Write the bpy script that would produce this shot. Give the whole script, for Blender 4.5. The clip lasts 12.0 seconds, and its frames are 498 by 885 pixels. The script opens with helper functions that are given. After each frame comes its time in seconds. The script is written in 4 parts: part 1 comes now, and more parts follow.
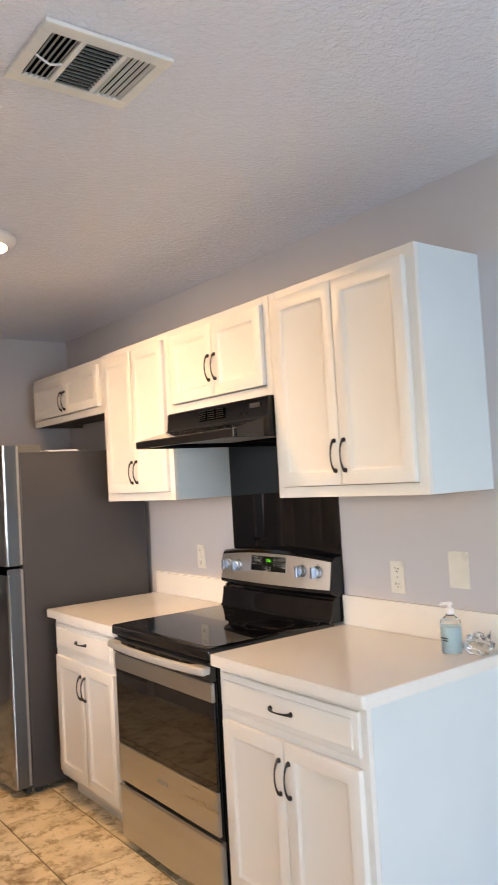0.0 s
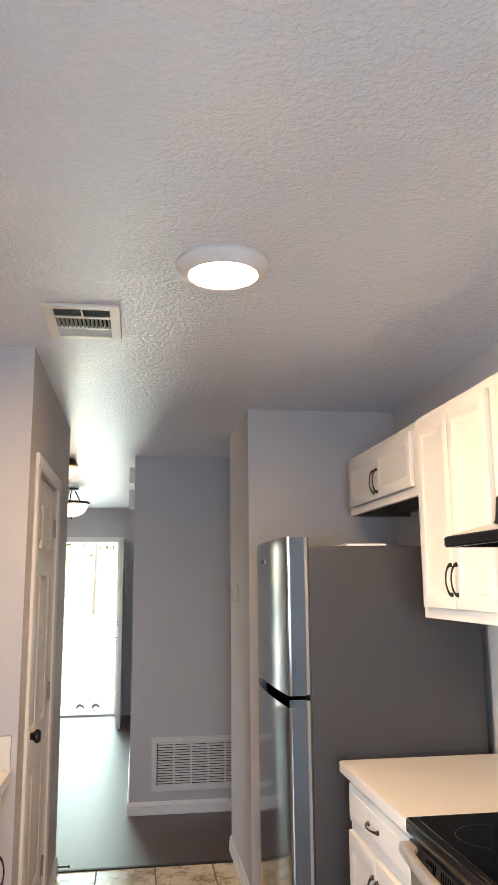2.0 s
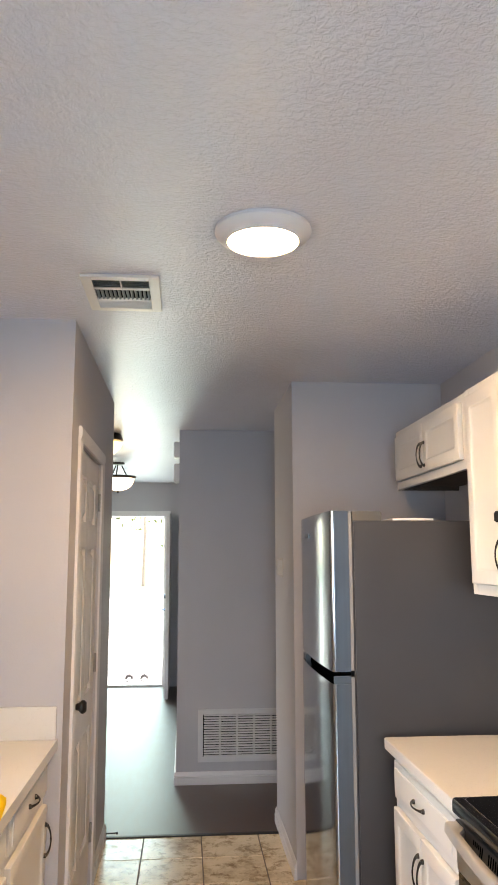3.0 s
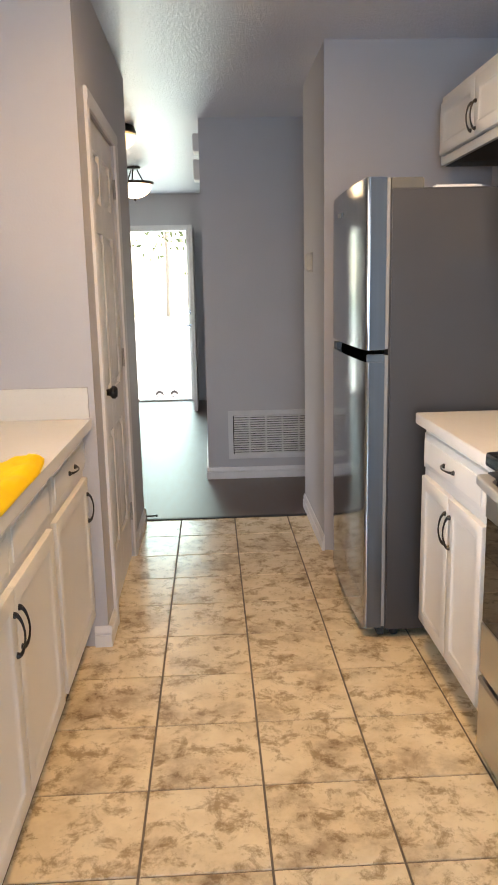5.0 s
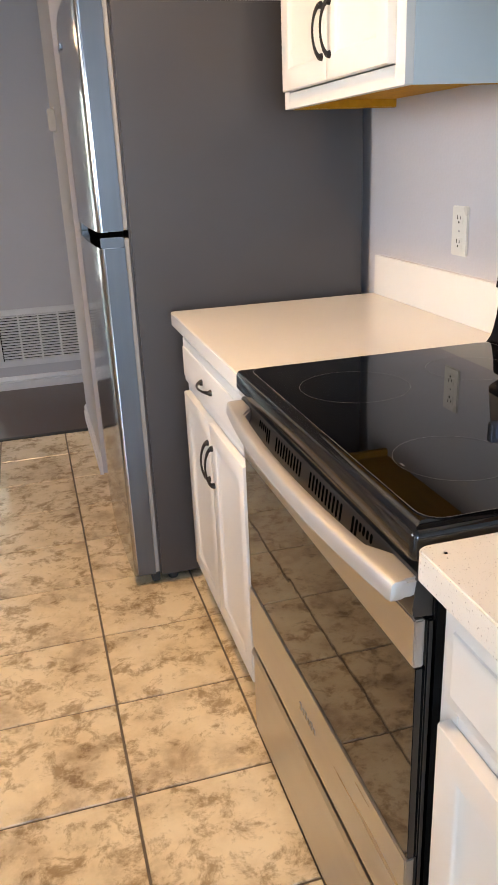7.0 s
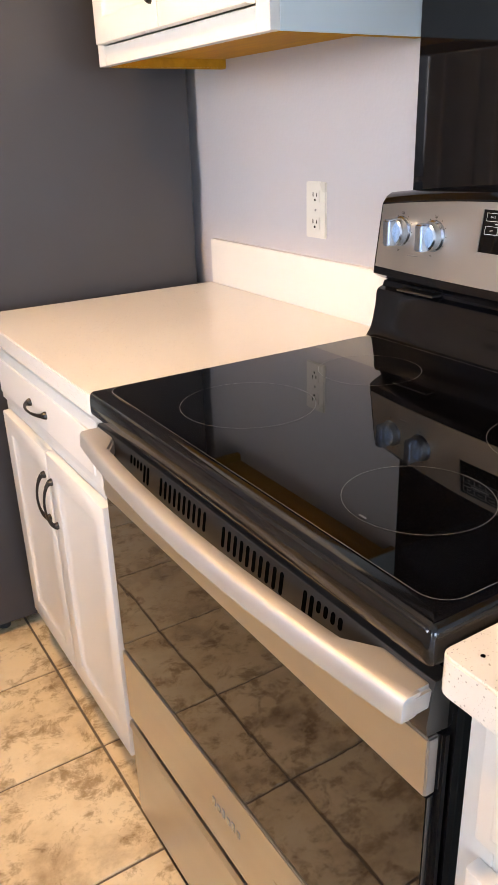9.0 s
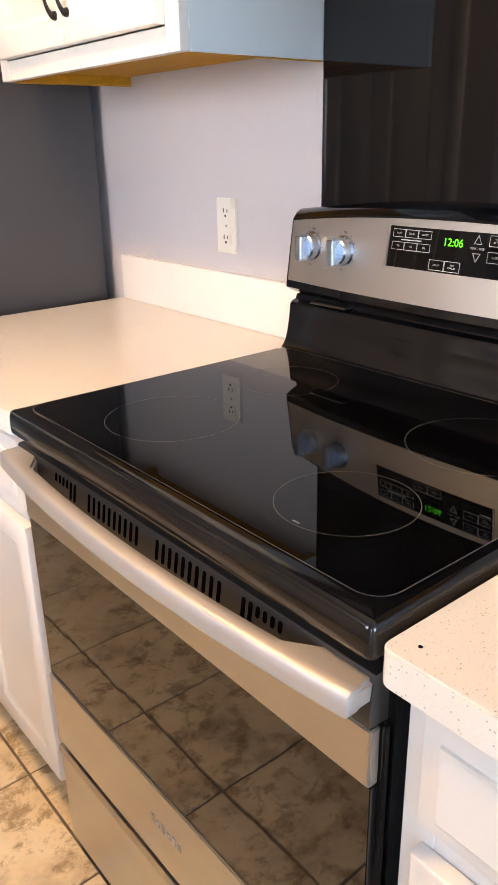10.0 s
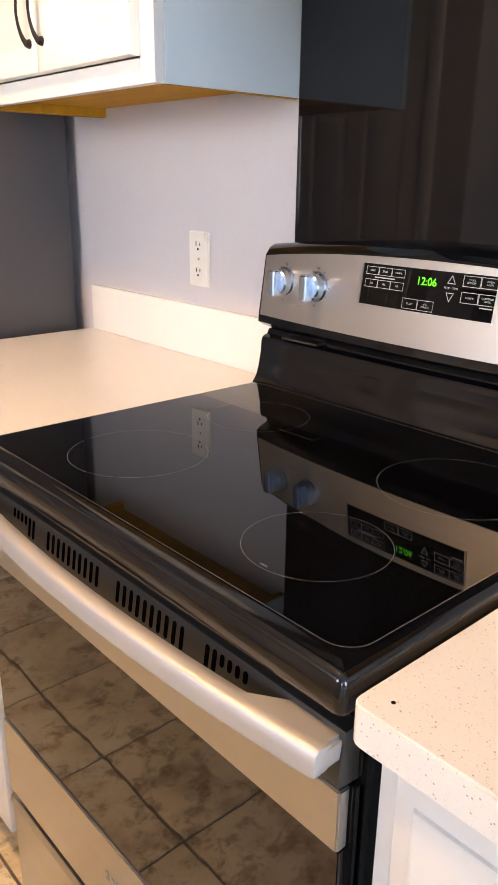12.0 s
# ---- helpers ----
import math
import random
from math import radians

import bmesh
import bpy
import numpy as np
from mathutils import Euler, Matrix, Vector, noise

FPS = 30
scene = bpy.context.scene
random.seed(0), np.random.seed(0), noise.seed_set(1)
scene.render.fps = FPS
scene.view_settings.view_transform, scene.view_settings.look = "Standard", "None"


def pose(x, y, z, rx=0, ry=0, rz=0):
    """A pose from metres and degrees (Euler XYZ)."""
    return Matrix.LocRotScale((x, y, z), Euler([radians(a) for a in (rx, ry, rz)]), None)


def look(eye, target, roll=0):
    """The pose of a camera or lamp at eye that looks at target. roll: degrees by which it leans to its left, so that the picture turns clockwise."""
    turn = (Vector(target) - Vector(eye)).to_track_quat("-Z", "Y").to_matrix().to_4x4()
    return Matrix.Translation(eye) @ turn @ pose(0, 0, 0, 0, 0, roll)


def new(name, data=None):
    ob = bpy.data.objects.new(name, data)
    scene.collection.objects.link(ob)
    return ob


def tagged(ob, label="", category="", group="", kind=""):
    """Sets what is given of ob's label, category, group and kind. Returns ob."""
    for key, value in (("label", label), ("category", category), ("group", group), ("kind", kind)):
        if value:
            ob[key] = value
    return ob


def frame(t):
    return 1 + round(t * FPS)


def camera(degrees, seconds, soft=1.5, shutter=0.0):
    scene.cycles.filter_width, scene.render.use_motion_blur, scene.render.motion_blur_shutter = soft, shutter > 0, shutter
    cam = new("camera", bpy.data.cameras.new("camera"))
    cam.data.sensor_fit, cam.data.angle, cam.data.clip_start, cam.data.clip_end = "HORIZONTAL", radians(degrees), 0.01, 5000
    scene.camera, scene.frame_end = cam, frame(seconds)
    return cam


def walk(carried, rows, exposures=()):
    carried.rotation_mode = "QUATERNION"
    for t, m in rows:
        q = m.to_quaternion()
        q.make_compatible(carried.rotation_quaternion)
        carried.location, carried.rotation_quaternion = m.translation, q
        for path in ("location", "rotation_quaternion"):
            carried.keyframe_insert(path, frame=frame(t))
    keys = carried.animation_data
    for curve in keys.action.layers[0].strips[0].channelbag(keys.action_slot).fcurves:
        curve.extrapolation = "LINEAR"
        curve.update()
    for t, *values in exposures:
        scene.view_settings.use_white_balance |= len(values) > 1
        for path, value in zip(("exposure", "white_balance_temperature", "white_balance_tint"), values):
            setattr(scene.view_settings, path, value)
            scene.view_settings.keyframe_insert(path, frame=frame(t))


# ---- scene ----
cam = camera(36.4, 12.0, shutter=0.15)
EXPOSURES = [(0.0, 3.95, 10200, 25), (0.6, 4.08, 9600, 24), (1.5, 4.05, 8900, 22), (5.0, 4.0, 8700, 20), (7.5, 4.17, 8600, 22), (9.5, 4.31, 8600, 25), (12.0, 4.30, 8600, 26)]
PATH = [
    (0, (0.006, -0.04, 1.516), (1.204, 1.558, 1.609), -3.3),
    (0.5, (0.265, 0.203, 1.533), (1.149, 1.988, 1.713), -2.9),
    (1, (0.489, 0.404, 1.567), (1.101, 2.289, 1.834), -2.0),
    (1.5, (0.629, 0.653, 1.565), (1.056, 2.577, 1.901), -1.3),
    (2, (0.706, 0.766, 1.572), (0.991, 2.712, 1.935), -0.5),
    (2.5, (0.729, 0.794, 1.577), (0.939, 2.751, 1.932), -0.2),
    (2.7, (0.73, 0.802, 1.577), (0.919, 2.763, 1.918), -0.2),
    (4.3, (0.717, 0.89, 1.483), (0.811, 2.884, 1.366), -0.0),
    (4.5, (0.704, 0.9, 1.458), (0.796, 2.888, 1.258), -0.4),
    (5, (0.722, 0.97, 1.373), (0.813, 2.928, 0.975), -1.2),
    (5.5, (0.887, 1.083, 1.354), (0.997, 3.003, 0.805), -2.0),
    (6, (1.019, 1.186, 1.335), (1.182, 3.071, 0.688), -2.8),
    (6.5, (1.064, 1.377, 1.322), (1.416, 3.22, 0.63), -2.6),
    (7, (1.089, 1.533, 1.32), (1.585, 3.339, 0.616), -2.5),
    (7.5, (1.169, 1.661, 1.321), (1.77, 3.429, 0.603), -2.7),
    (7.7, (1.209, 1.703, 1.316), (1.843, 3.454, 0.587), -2.8),
    (9.5, (1.049, 1.866, 1.294), (2.135, 3.368, 0.543), -1.4),
    (10, (1.049, 1.857, 1.298), (2.221, 3.302, 0.565), -1.2),
    (10.5, (1.055, 1.861, 1.299), (2.295, 3.257, 0.583), -1.0),
    (11, (1.056, 1.863, 1.295), (2.333, 3.233, 0.594), -0.8),
    (11.5, (1.05, 1.863, 1.295), (2.34, 3.23, 0.61), -0.2),
    (12, (1.07, 1.88, 1.292), (2.323, 3.296, 0.641), 0.7),
]
walk(cam, [(t, look(eye, target, roll)) for t, eye, target, roll in PATH], EXPOSURES)

# ---- world and large lights ----
world = bpy.data.worlds.new("sky")
scene.world = world
world.use_nodes = True
sky = world.node_tree.nodes.new("ShaderNodeTexSky")
sky.sky_type, sky.sun_disc = "NISHITA", False
sky.sun_elevation, sky.sun_rotation = radians(54), radians(84)
world.node_tree.links.new(sky.outputs[0], world.node_tree.nodes["Background"].inputs[0])
world.node_tree.nodes["Background"].inputs[1].default_value = 0.09

sun = new("sun", bpy.data.lights.new("sun", "SUN"))
sun.data.energy, sun.data.angle, sun.data.color = 2.0, radians(0.5), (0.88, 0.97, 1.0)
sun.matrix_world = look((10, 1, 14), (0, 0, 0))

# daylight through the dining window behind the start of the walk
daylight = new("window_daylight", bpy.data.lights.new("window_daylight", "AREA"))
daylight.data.shape, daylight.data.size, daylight.data.size_y = "RECTANGLE", 1.7, 1.5
daylight.data.energy, daylight.data.color = 7.0, (0.26, 0.56, 1.0)
daylight.matrix_world = look((0.4, -2.72, 1.35), (0.4, 3, 1.35))

# fill light at an unseen opening added in the dining room's west wall
westfill = new("west_fill_daylight", bpy.data.lights.new("west_fill_daylight", "AREA"))
westfill.data.shape, westfill.data.size, westfill.data.size_y = "RECTANGLE", 1.8, 1.9
westfill.data.energy, westfill.data.color = 2.6, (0.30, 0.57, 1.0)
westfill.matrix_world = look((-2.55, -1.05, 1.1), (2.0, -1.05, 1.1))

# daylight from an unseen window, added over the sink
sinklight = new("added_sink_daylight", bpy.data.lights.new("added_sink_daylight", "AREA"))
sinklight.data.shape, sinklight.data.size, sinklight.data.size_y = "RECTANGLE", 0.84, 0.8
sinklight.data.spread = radians(78)
sinklight.data.energy, sinklight.data.color = 0.5, (0.60, 0.77, 1.0)
sinklight.matrix_world = look((-0.45, 2.6, 1.55), (2.1, 3.2, 1.25))

# daylight through the open front door
doorlight = new("front_door_daylight", bpy.data.lights.new("front_door_daylight", "AREA"))
doorlight.data.shape, doorlight.data.size, doorlight.data.size_y = "RECTANGLE", 0.86, 2.0
doorlight.data.energy, doorlight.data.color = 2.0, (0.48, 0.92, 1.0)
doorlight.matrix_world = look((0.015, 10.6, 1.05), (0.015, 5.0, 1.05))

# daylight through the living room's west window
livinglight = new("living_daylight", bpy.data.lights.new("living_daylight", "AREA"))
livinglight.data.shape, livinglight.data.size, livinglight.data.size_y = "RECTANGLE", 1.8, 1.5
livinglight.data.energy, livinglight.data.color = 1.6, (0.92, 0.95, 1.0)
livinglight.matrix_world = look((-2.95, 7.1, 1.3), (1.3, 5.6, 1.3))

LAMP_GLOW, HALL_GLOW = 17.5, 0.5


# ---- materials ----
def material(name, colour, rough=0.5, metal=0.0, colour2=None, scale=6.0, mix=0.5, bump=0.0, fine=180.0, depth=0.001, spec=0.5, coat=0.0, stretch=None, rough_var=0.08):
    m = bpy.data.materials.new(name)
    m.use_nodes = True
    nt = m.node_tree
    p = nt.nodes["Principled BSDF"]
    p.inputs["Metallic"].default_value = metal
    p.inputs["Specular IOR Level"].default_value = spec
    p.inputs["Coat Weight"].default_value = coat
    co = nt.nodes.new("ShaderNodeTexCoord")
    mp = nt.nodes.new("ShaderNodeMapping")
    if stretch:
        mp.inputs["Scale"].default_value = stretch
    nt.links.new(co.outputs["Object"], mp.inputs[0])
    n1 = nt.nodes.new("ShaderNodeTexNoise")
    n1.inputs["Scale"].default_value, n1.inputs["Detail"].default_value = scale, 6
    nt.links.new(mp.outputs[0], n1.inputs["Vector"])
    ramp = nt.nodes.new("ShaderNodeValToRGB")
    c2 = colour2 or tuple(c * 0.9 for c in colour)
    ramp.color_ramp.elements[0].position, ramp.color_ramp.elements[1].position = mix - 0.2, mix + 0.2
    ramp.color_ramp.elements[0].color, ramp.color_ramp.elements[1].color = (*c2, 1), (*colour, 1)
    nt.links.new(n1.outputs["Fac"], ramp.inputs[0])
    nt.links.new(ramp.outputs[0], p.inputs["Base Color"])
    rr = nt.nodes.new("ShaderNodeMapRange")
    rr.inputs["To Min"].default_value, rr.inputs["To Max"].default_value = max(0.0, rough - rough_var), rough + rough_var
    nt.links.new(n1.outputs["Fac"], rr.inputs["Value"])
    nt.links.new(rr.outputs[0], p.inputs["Roughness"])
    if bump:
        n2 = nt.nodes.new("ShaderNodeTexNoise")
        n2.inputs["Scale"].default_value, n2.inputs["Detail"].default_value = fine, 3
        nt.links.new(mp.outputs[0], n2.inputs["Vector"])
        b = nt.nodes.new("ShaderNodeBump")
        b.inputs["Strength"].default_value, b.inputs["Distance"].default_value = bump, depth
        nt.links.new(n2.outputs["Fac"], b.inputs["Height"])
        nt.links.new(b.outputs[0], p.inputs["Normal"])
    return m


def glowing(name, colour, strength):
    m = bpy.data.materials.new(name)
    m.use_nodes = True
    p = m.node_tree.nodes["Principled BSDF"]
    p.inputs["Base Color"].default_value = (*colour, 1)
    p.inputs["Emission Color"].default_value = (*colour, 1)
    p.inputs["Emission Strength"].default_value = strength
    return m


def glass(name, colour, rough=0.02, ior=1.45):
    m = bpy.data.materials.new(name)
    m.use_nodes = True
    p = m.node_tree.nodes["Principled BSDF"]
    p.inputs["Base Color"].default_value = (*colour, 1)
    p.inputs["Transmission Weight"].default_value = 1
    p.inputs["Roughness"].default_value, p.inputs["IOR"].default_value = rough, ior
    return m


WALL = material("wall_paint", (0.49, 0.478, 0.50), 0.5, colour2=(0.465, 0.453, 0.475), scale=2.5, bump=0.35, fine=120, depth=0.0015)
TRIM = material("trim_paint", (0.74, 0.72, 0.72), 0.34, scale=5, bump=0.1, fine=60, rough_var=0.03)
WHITE = material("cabinet_paint", (0.72, 0.70, 0.665), 0.36, colour2=(0.69, 0.67, 0.635), scale=4, bump=0.12, fine=90, depth=0.0006)
# Cabinet white for the sides, with blue daylight tinted into the colour.
SIDE = material("side_panel_blue_daylight", (0.60, 0.675, 0.70), 0.4, colour2=(0.57, 0.645, 0.67), scale=4, bump=0.1, fine=90, depth=0.0005)
# Darkened copy of the raw underside; the shade above the refrigerator is its colour.
UNDERWOOD = material("shaded_underside_wood", (0.11, 0.08, 0.06), 0.7, colour2=(0.08, 0.058, 0.043), scale=8, stretch=(6, 1, 6))
HINGE = material("hinge_cover_plastic", (0.11, 0.104, 0.09), 0.45, scale=8)
RAWWOOD = material("raw_wood", (0.50, 0.25, 0.02), 0.7, colour2=(0.40, 0.19, 0.015), scale=9, spec=0.2, bump=0.2, fine=60, stretch=(6, 1, 6))
BRONZE = material("oiled_bronze", (0.035, 0.03, 0.028), 0.3, metal=0.7, scale=30)
STEEL = material("brushed_steel", (0.56, 0.555, 0.55), 0.29, metal=1, colour2=(0.50, 0.495, 0.49), scale=2, bump=0.015, fine=120, depth=0.0002, stretch=(8, 0.5, 8), rough_var=0.04)
FASCIA = material("fascia_steel", (0.47, 0.445, 0.42), 0.46, metal=1, colour2=(0.47, 0.445, 0.42), scale=2, bump=0.015, fine=120, depth=0.0002, stretch=(8, 0.5, 8), rough_var=0.03)
SATIN = material("satin_metal", (0.55, 0.53, 0.51), 0.58, metal=0.95, colour2=(0.52, 0.50, 0.475), scale=2, rough_var=0.03)
DOORSTEEL = material("fridge_steel", (0.38, 0.38, 0.39), 0.12, metal=1, colour2=(0.345, 0.345, 0.35), scale=2, bump=0.02, fine=120, depth=0.0002, stretch=(14, 14, 0.5), rough_var=0.03)
CHROME = material("knob_chrome", (0.50, 0.61, 0.74), 0.24, metal=1, scale=20)
FRIDGE = material("fridge_side", (0.047, 0.045, 0.048), 0.36, colour2=(0.040, 0.038, 0.041), scale=3, bump=0.15, fine=420, depth=0.0005)
# Door steel darkened and tinted blue; the reflection on the edge is its colour.
EDGE = material("blue_tinted_steel", (0.125, 0.14, 0.155), 0.32, metal=0.9, scale=3, stretch=(14, 14, 0.5))
GASKET = material("gasket_grey", (0.27, 0.265, 0.26), 0.5, scale=10)
RINGGREY = material("ring_print", (0.14, 0.14, 0.14), 0.4, scale=20)
ENAMEL = material("black_enamel", (0.004, 0.004, 0.005), 0.1, scale=6, spec=0.52, rough_var=0.03)
BLACK = material("black_plastic", (0.012, 0.012, 0.013), 0.3, scale=20, bump=0.1, fine=300)
# Near-black that paints shade into gaps and slots; also the chip and lettering.
SHADE_PRINT_BLACK = material("shade_print_black", (0.002, 0.002, 0.002), 0.9, scale=8, spec=0.0)
STRIP = material("vent_strip_enamel", (0.020, 0.018, 0.017), 0.3, scale=8)
PLATE = material("outlet_plastic", (0.70, 0.67, 0.60), 0.3, scale=12)
METALWHITE = material("register_enamel", (0.71, 0.69, 0.65), 0.4, scale=8)
# Grey with shade put into the colour, for turned-away louvres and the thermostat gap.
SHADE_GREY = material("shade_grey", (0.25, 0.28, 0.27), 0.5, scale=8)
THERMO = material("thermostat_plastic", (0.50, 0.47, 0.43), 0.45, scale=12)
GRILLE = material("grille_enamel", (0.68, 0.67, 0.68), 0.4, scale=8)
RUBBER = material("black_foot", (0.02, 0.02, 0.02), 0.6, scale=20)
YELLOW = material("yellow_cloth", (0.86, 0.56, 0.01), 0.85, colour2=(0.74, 0.45, 0.005), scale=14, bump=0.8, fine=420, depth=0.002)
WRITING = material("panel_writing", (0.5, 0.5, 0.5), 0.5, scale=20)
GREEN = glowing("green_digits", (0.0, 0.8, 0.02), 0.075)
LAMP = glowing("lamp_diffuser", (1.0, 0.735, 0.42), LAMP_GLOW)
HALLBULB = glowing("hall_bowl_glass", (1.0, 0.80, 0.55), HALL_GLOW)
AMBER = glowing("amber_bowl_glass", (1.0, 0.74, 0.36), HALL_GLOW * 0.5)
CLEAR = glass("clear_plastic", (0.95, 0.97, 0.98))
GEL = material("blue_gel", (0.56, 0.80, 0.86), 0.1, scale=9)
CONCRETE = material("concrete", (0.36, 0.365, 0.36), 0.85, colour2=(0.30, 0.305, 0.30), scale=1.2, bump=0.4, fine=40)
GRASS = material("lawn", (0.17, 0.165, 0.10), 0.9, colour2=(0.12, 0.12, 0.06), scale=0.7, bump=0.8, fine=30, depth=0.02)
BARK = material("bark", (0.34, 0.29, 0.24), 0.9, colour2=(0.25, 0.21, 0.17), scale=12, bump=0.8, fine=40, depth=0.01)
LEAF = material("leaves", (0.085, 0.12, 0.05), 0.6, colour2=(0.06, 0.09, 0.035), scale=3)


def ceiling_material():
    m = material("ceiling_texture", (0.75, 0.775, 0.87), 0.24, colour2=(0.72, 0.745, 0.84), scale=1.5, spec=1.0, rough_var=0.04)
    nt = m.node_tree
    co = nt.nodes.new("ShaderNodeTexCoord")
    n = nt.nodes.new("ShaderNodeTexNoise")
    n.inputs["Scale"].default_value, n.inputs["Detail"].default_value, n.inputs["Roughness"].default_value = 66, 4, 0.55
    n.inputs["Distortion"].default_value = 0.7
    r = nt.nodes.new("ShaderNodeValToRGB")
    r.color_ramp.elements[0].position, r.color_ramp.elements[1].position = 0.36, 0.66
    b = nt.nodes.new("ShaderNodeBump")
    b.inputs["Strength"].default_value, b.inputs["Distance"].default_value = 0.55, 0.0045
    nt.links.new(co.outputs["Object"], n.inputs["Vector"])
    nt.links.new(n.outputs["Fac"], r.inputs[0])
    nt.links.new(r.outputs[0], b.inputs["Height"])
    nt.links.new(b.outputs[0], nt.nodes["Principled BSDF"].inputs["Normal"])
    return m


def tile_material():
    """Mottled tan ceramic, a different cut of the pattern on each tile."""
    m = bpy.data.materials.new("floor_tile")
    m.use_nodes = True
    nt = m.node_tree
    p = nt.nodes["Principled BSDF"]
    co, info = nt.nodes.new("ShaderNodeTexCoord"), nt.nodes.new("ShaderNodeObjectInfo")
    mul = nt.nodes.new("ShaderNodeVectorMath")
    mul.operation = "MULTIPLY"
    mul.inputs[1].default_value = (37.0, 53.0, 71.0)
    add = nt.nodes.new("ShaderNodeVectorMath")
    nt.links.new(info.outputs["Random"], mul.inputs[0])
    nt.links.new(co.outputs["Object"], add.inputs[0])
    nt.links.new(mul.outputs[0], add.inputs[1])
    big, mid, fine = (nt.nodes.new("ShaderNodeTexNoise") for _ in range(3))
    for n, s, d, ro, dist in ((big, 5.2, 9, 0.64, 0.1), (mid, 15, 12, 0.74, 0.3), (fine, 60, 4, 0.6, 0.0)):
        n.inputs["Scale"].default_value, n.inputs["Detail"].default_value = s, d
        n.inputs["Roughness"].default_value, n.inputs["Distortion"].default_value = ro, dist
        nt.links.new(add.outputs[0], n.inputs["Vector"])
    r1, r2 = nt.nodes.new("ShaderNodeValToRGB"), nt.nodes.new("ShaderNodeValToRGB")
    e = r1.color_ramp.elements
    e[0].position, e[0].color = 0.33, (0.47, 0.345, 0.215, 1)
    e[1].position, e[1].color = 0.60, (0.88, 0.73, 0.50, 1)
    k = r1.color_ramp.elements.new(0.48)
    k.color = (0.79, 0.635, 0.415, 1)
    e = r2.color_ramp.elements
    e[0].position, e[0].color = 0.39, (0.33, 0.235, 0.145, 1)
    e[1].position, e[1].color = 0.50, (1, 1, 1, 1)
    nt.links.new(big.outputs["Fac"], r1.inputs[0])
    nt.links.new(mid.outputs["Fac"], r2.inputs[0])
    mx = nt.nodes.new("ShaderNodeMix")
    mx.data_type, mx.blend_type = "RGBA", "MULTIPLY"
    mx.inputs["Factor"].default_value = 0.7
    nt.links.new(r1.outputs[0], mx.inputs["A"])
    nt.links.new(r2.outputs[0], mx.inputs["B"])
    nt.links.new(mx.outputs["Result"], p.inputs["Base Color"])
    rr = nt.nodes.new("ShaderNodeMapRange")
    rr.inputs["To Min"].default_value, rr.inputs["To Max"].default_value = 0.11, 0.27
    p.inputs["Specular IOR Level"].default_value = 0.95
    nt.links.new(mid.outputs["Fac"], rr.inputs["Value"])
    nt.links.new(rr.outputs[0], p.inputs["Roughness"])
    b = nt.nodes.new("ShaderNodeBump")
    b.inputs["Strength"].default_value, b.inputs["Distance"].default_value = 0.55, 0.002
    nt.links.new(mid.outputs["Fac"], b.inputs["Height"])
    nt.links.new(b.outputs[0], p.inputs["Normal"])
    return m


def quartz_material():
    m = material("quartz", (0.72, 0.70, 0.66), 0.16, colour2=(0.69, 0.67, 0.63), scale=3, rough_var=0.04)
    nt = m.node_tree
    p = nt.nodes["Principled BSDF"]
    base = p.inputs["Base Color"].links[0].from_socket
    co = nt.nodes.new("ShaderNodeTexCoord")
    out = base
    for s, limit, tint in ((300, 0.20, (0.17, 0.165, 0.15, 1)), (190, 0.17, (0.20, 0.195, 0.17, 1)), (520, 0.3, (0.46, 0.43, 0.39, 1))):
        v = nt.nodes.new("ShaderNodeTexVoronoi")
        v.inputs["Scale"].default_value, v.inputs["Randomness"].default_value = s, 1
        nt.links.new(co.outputs["Object"], v.inputs["Vector"])
        r = nt.nodes.new("ShaderNodeMath")
        r.operation, r.inputs[1].default_value = "LESS_THAN", limit
        nt.links.new(v.outputs["Distance"], r.inputs[0])
        sep = nt.nodes.new("ShaderNodeSeparateColor")
        nt.links.new(v.outputs["Color"], sep.inputs[0])
        pick = nt.nodes.new("ShaderNodeMath")
        pick.operation, pick.inputs[1].default_value = "LESS_THAN", 0.17
        nt.links.new(sep.outputs[0], pick.inputs[0])
        both = nt.nodes.new("ShaderNodeMath")
        both.operation = "MULTIPLY"
        nt.links.new(r.outputs[0], both.inputs[0])
        nt.links.new(pick.outputs[0], both.inputs[1])
        half = nt.nodes.new("ShaderNodeMath")
        half.operation, half.inputs[1].default_value = "MULTIPLY", 0.6
        nt.links.new(both.outputs[0], half.inputs[0])
        mx = nt.nodes.new("ShaderNodeMix")
        mx.data_type = "RGBA"
        nt.links.new(half.outputs[0], mx.inputs["Factor"])
        nt.links.new(out, mx.inputs["A"])
        mx.inputs["B"].default_value = tint
        out = mx.outputs["Result"]
    nt.links.new(out, p.inputs["Base Color"])
    return m


def black_glass(name, rough, haze):
    m = material(name, (0.003, 0.003, 0.004), rough, colour2=(0.004, 0.004, 0.005), scale=9, rough_var=haze, spec=0.5)
    return m


CEILING, TILE, QUARTZ = ceiling_material(), tile_material(), quartz_material()
COOKGLASS, OVENGLASS, SPLASH = material("cooktop_glass", (0.0015, 0.0015, 0.002), 0.02, colour2=(0.0028, 0.0028, 0.003), scale=9, mix=0.34, rough_var=0.014, spec=0.28), material("oven_glass", (0.003, 0.003, 0.004), 0.025, colour2=(0.004, 0.004, 0.005), scale=9, rough_var=0.01, bump=0.1, fine=6, depth=0.004), black_glass("splash_glass", 0.035, 0.01)
SPLASH.node_tree.nodes["Principled BSDF"].inputs["Specular IOR Level"].default_value = 0.45
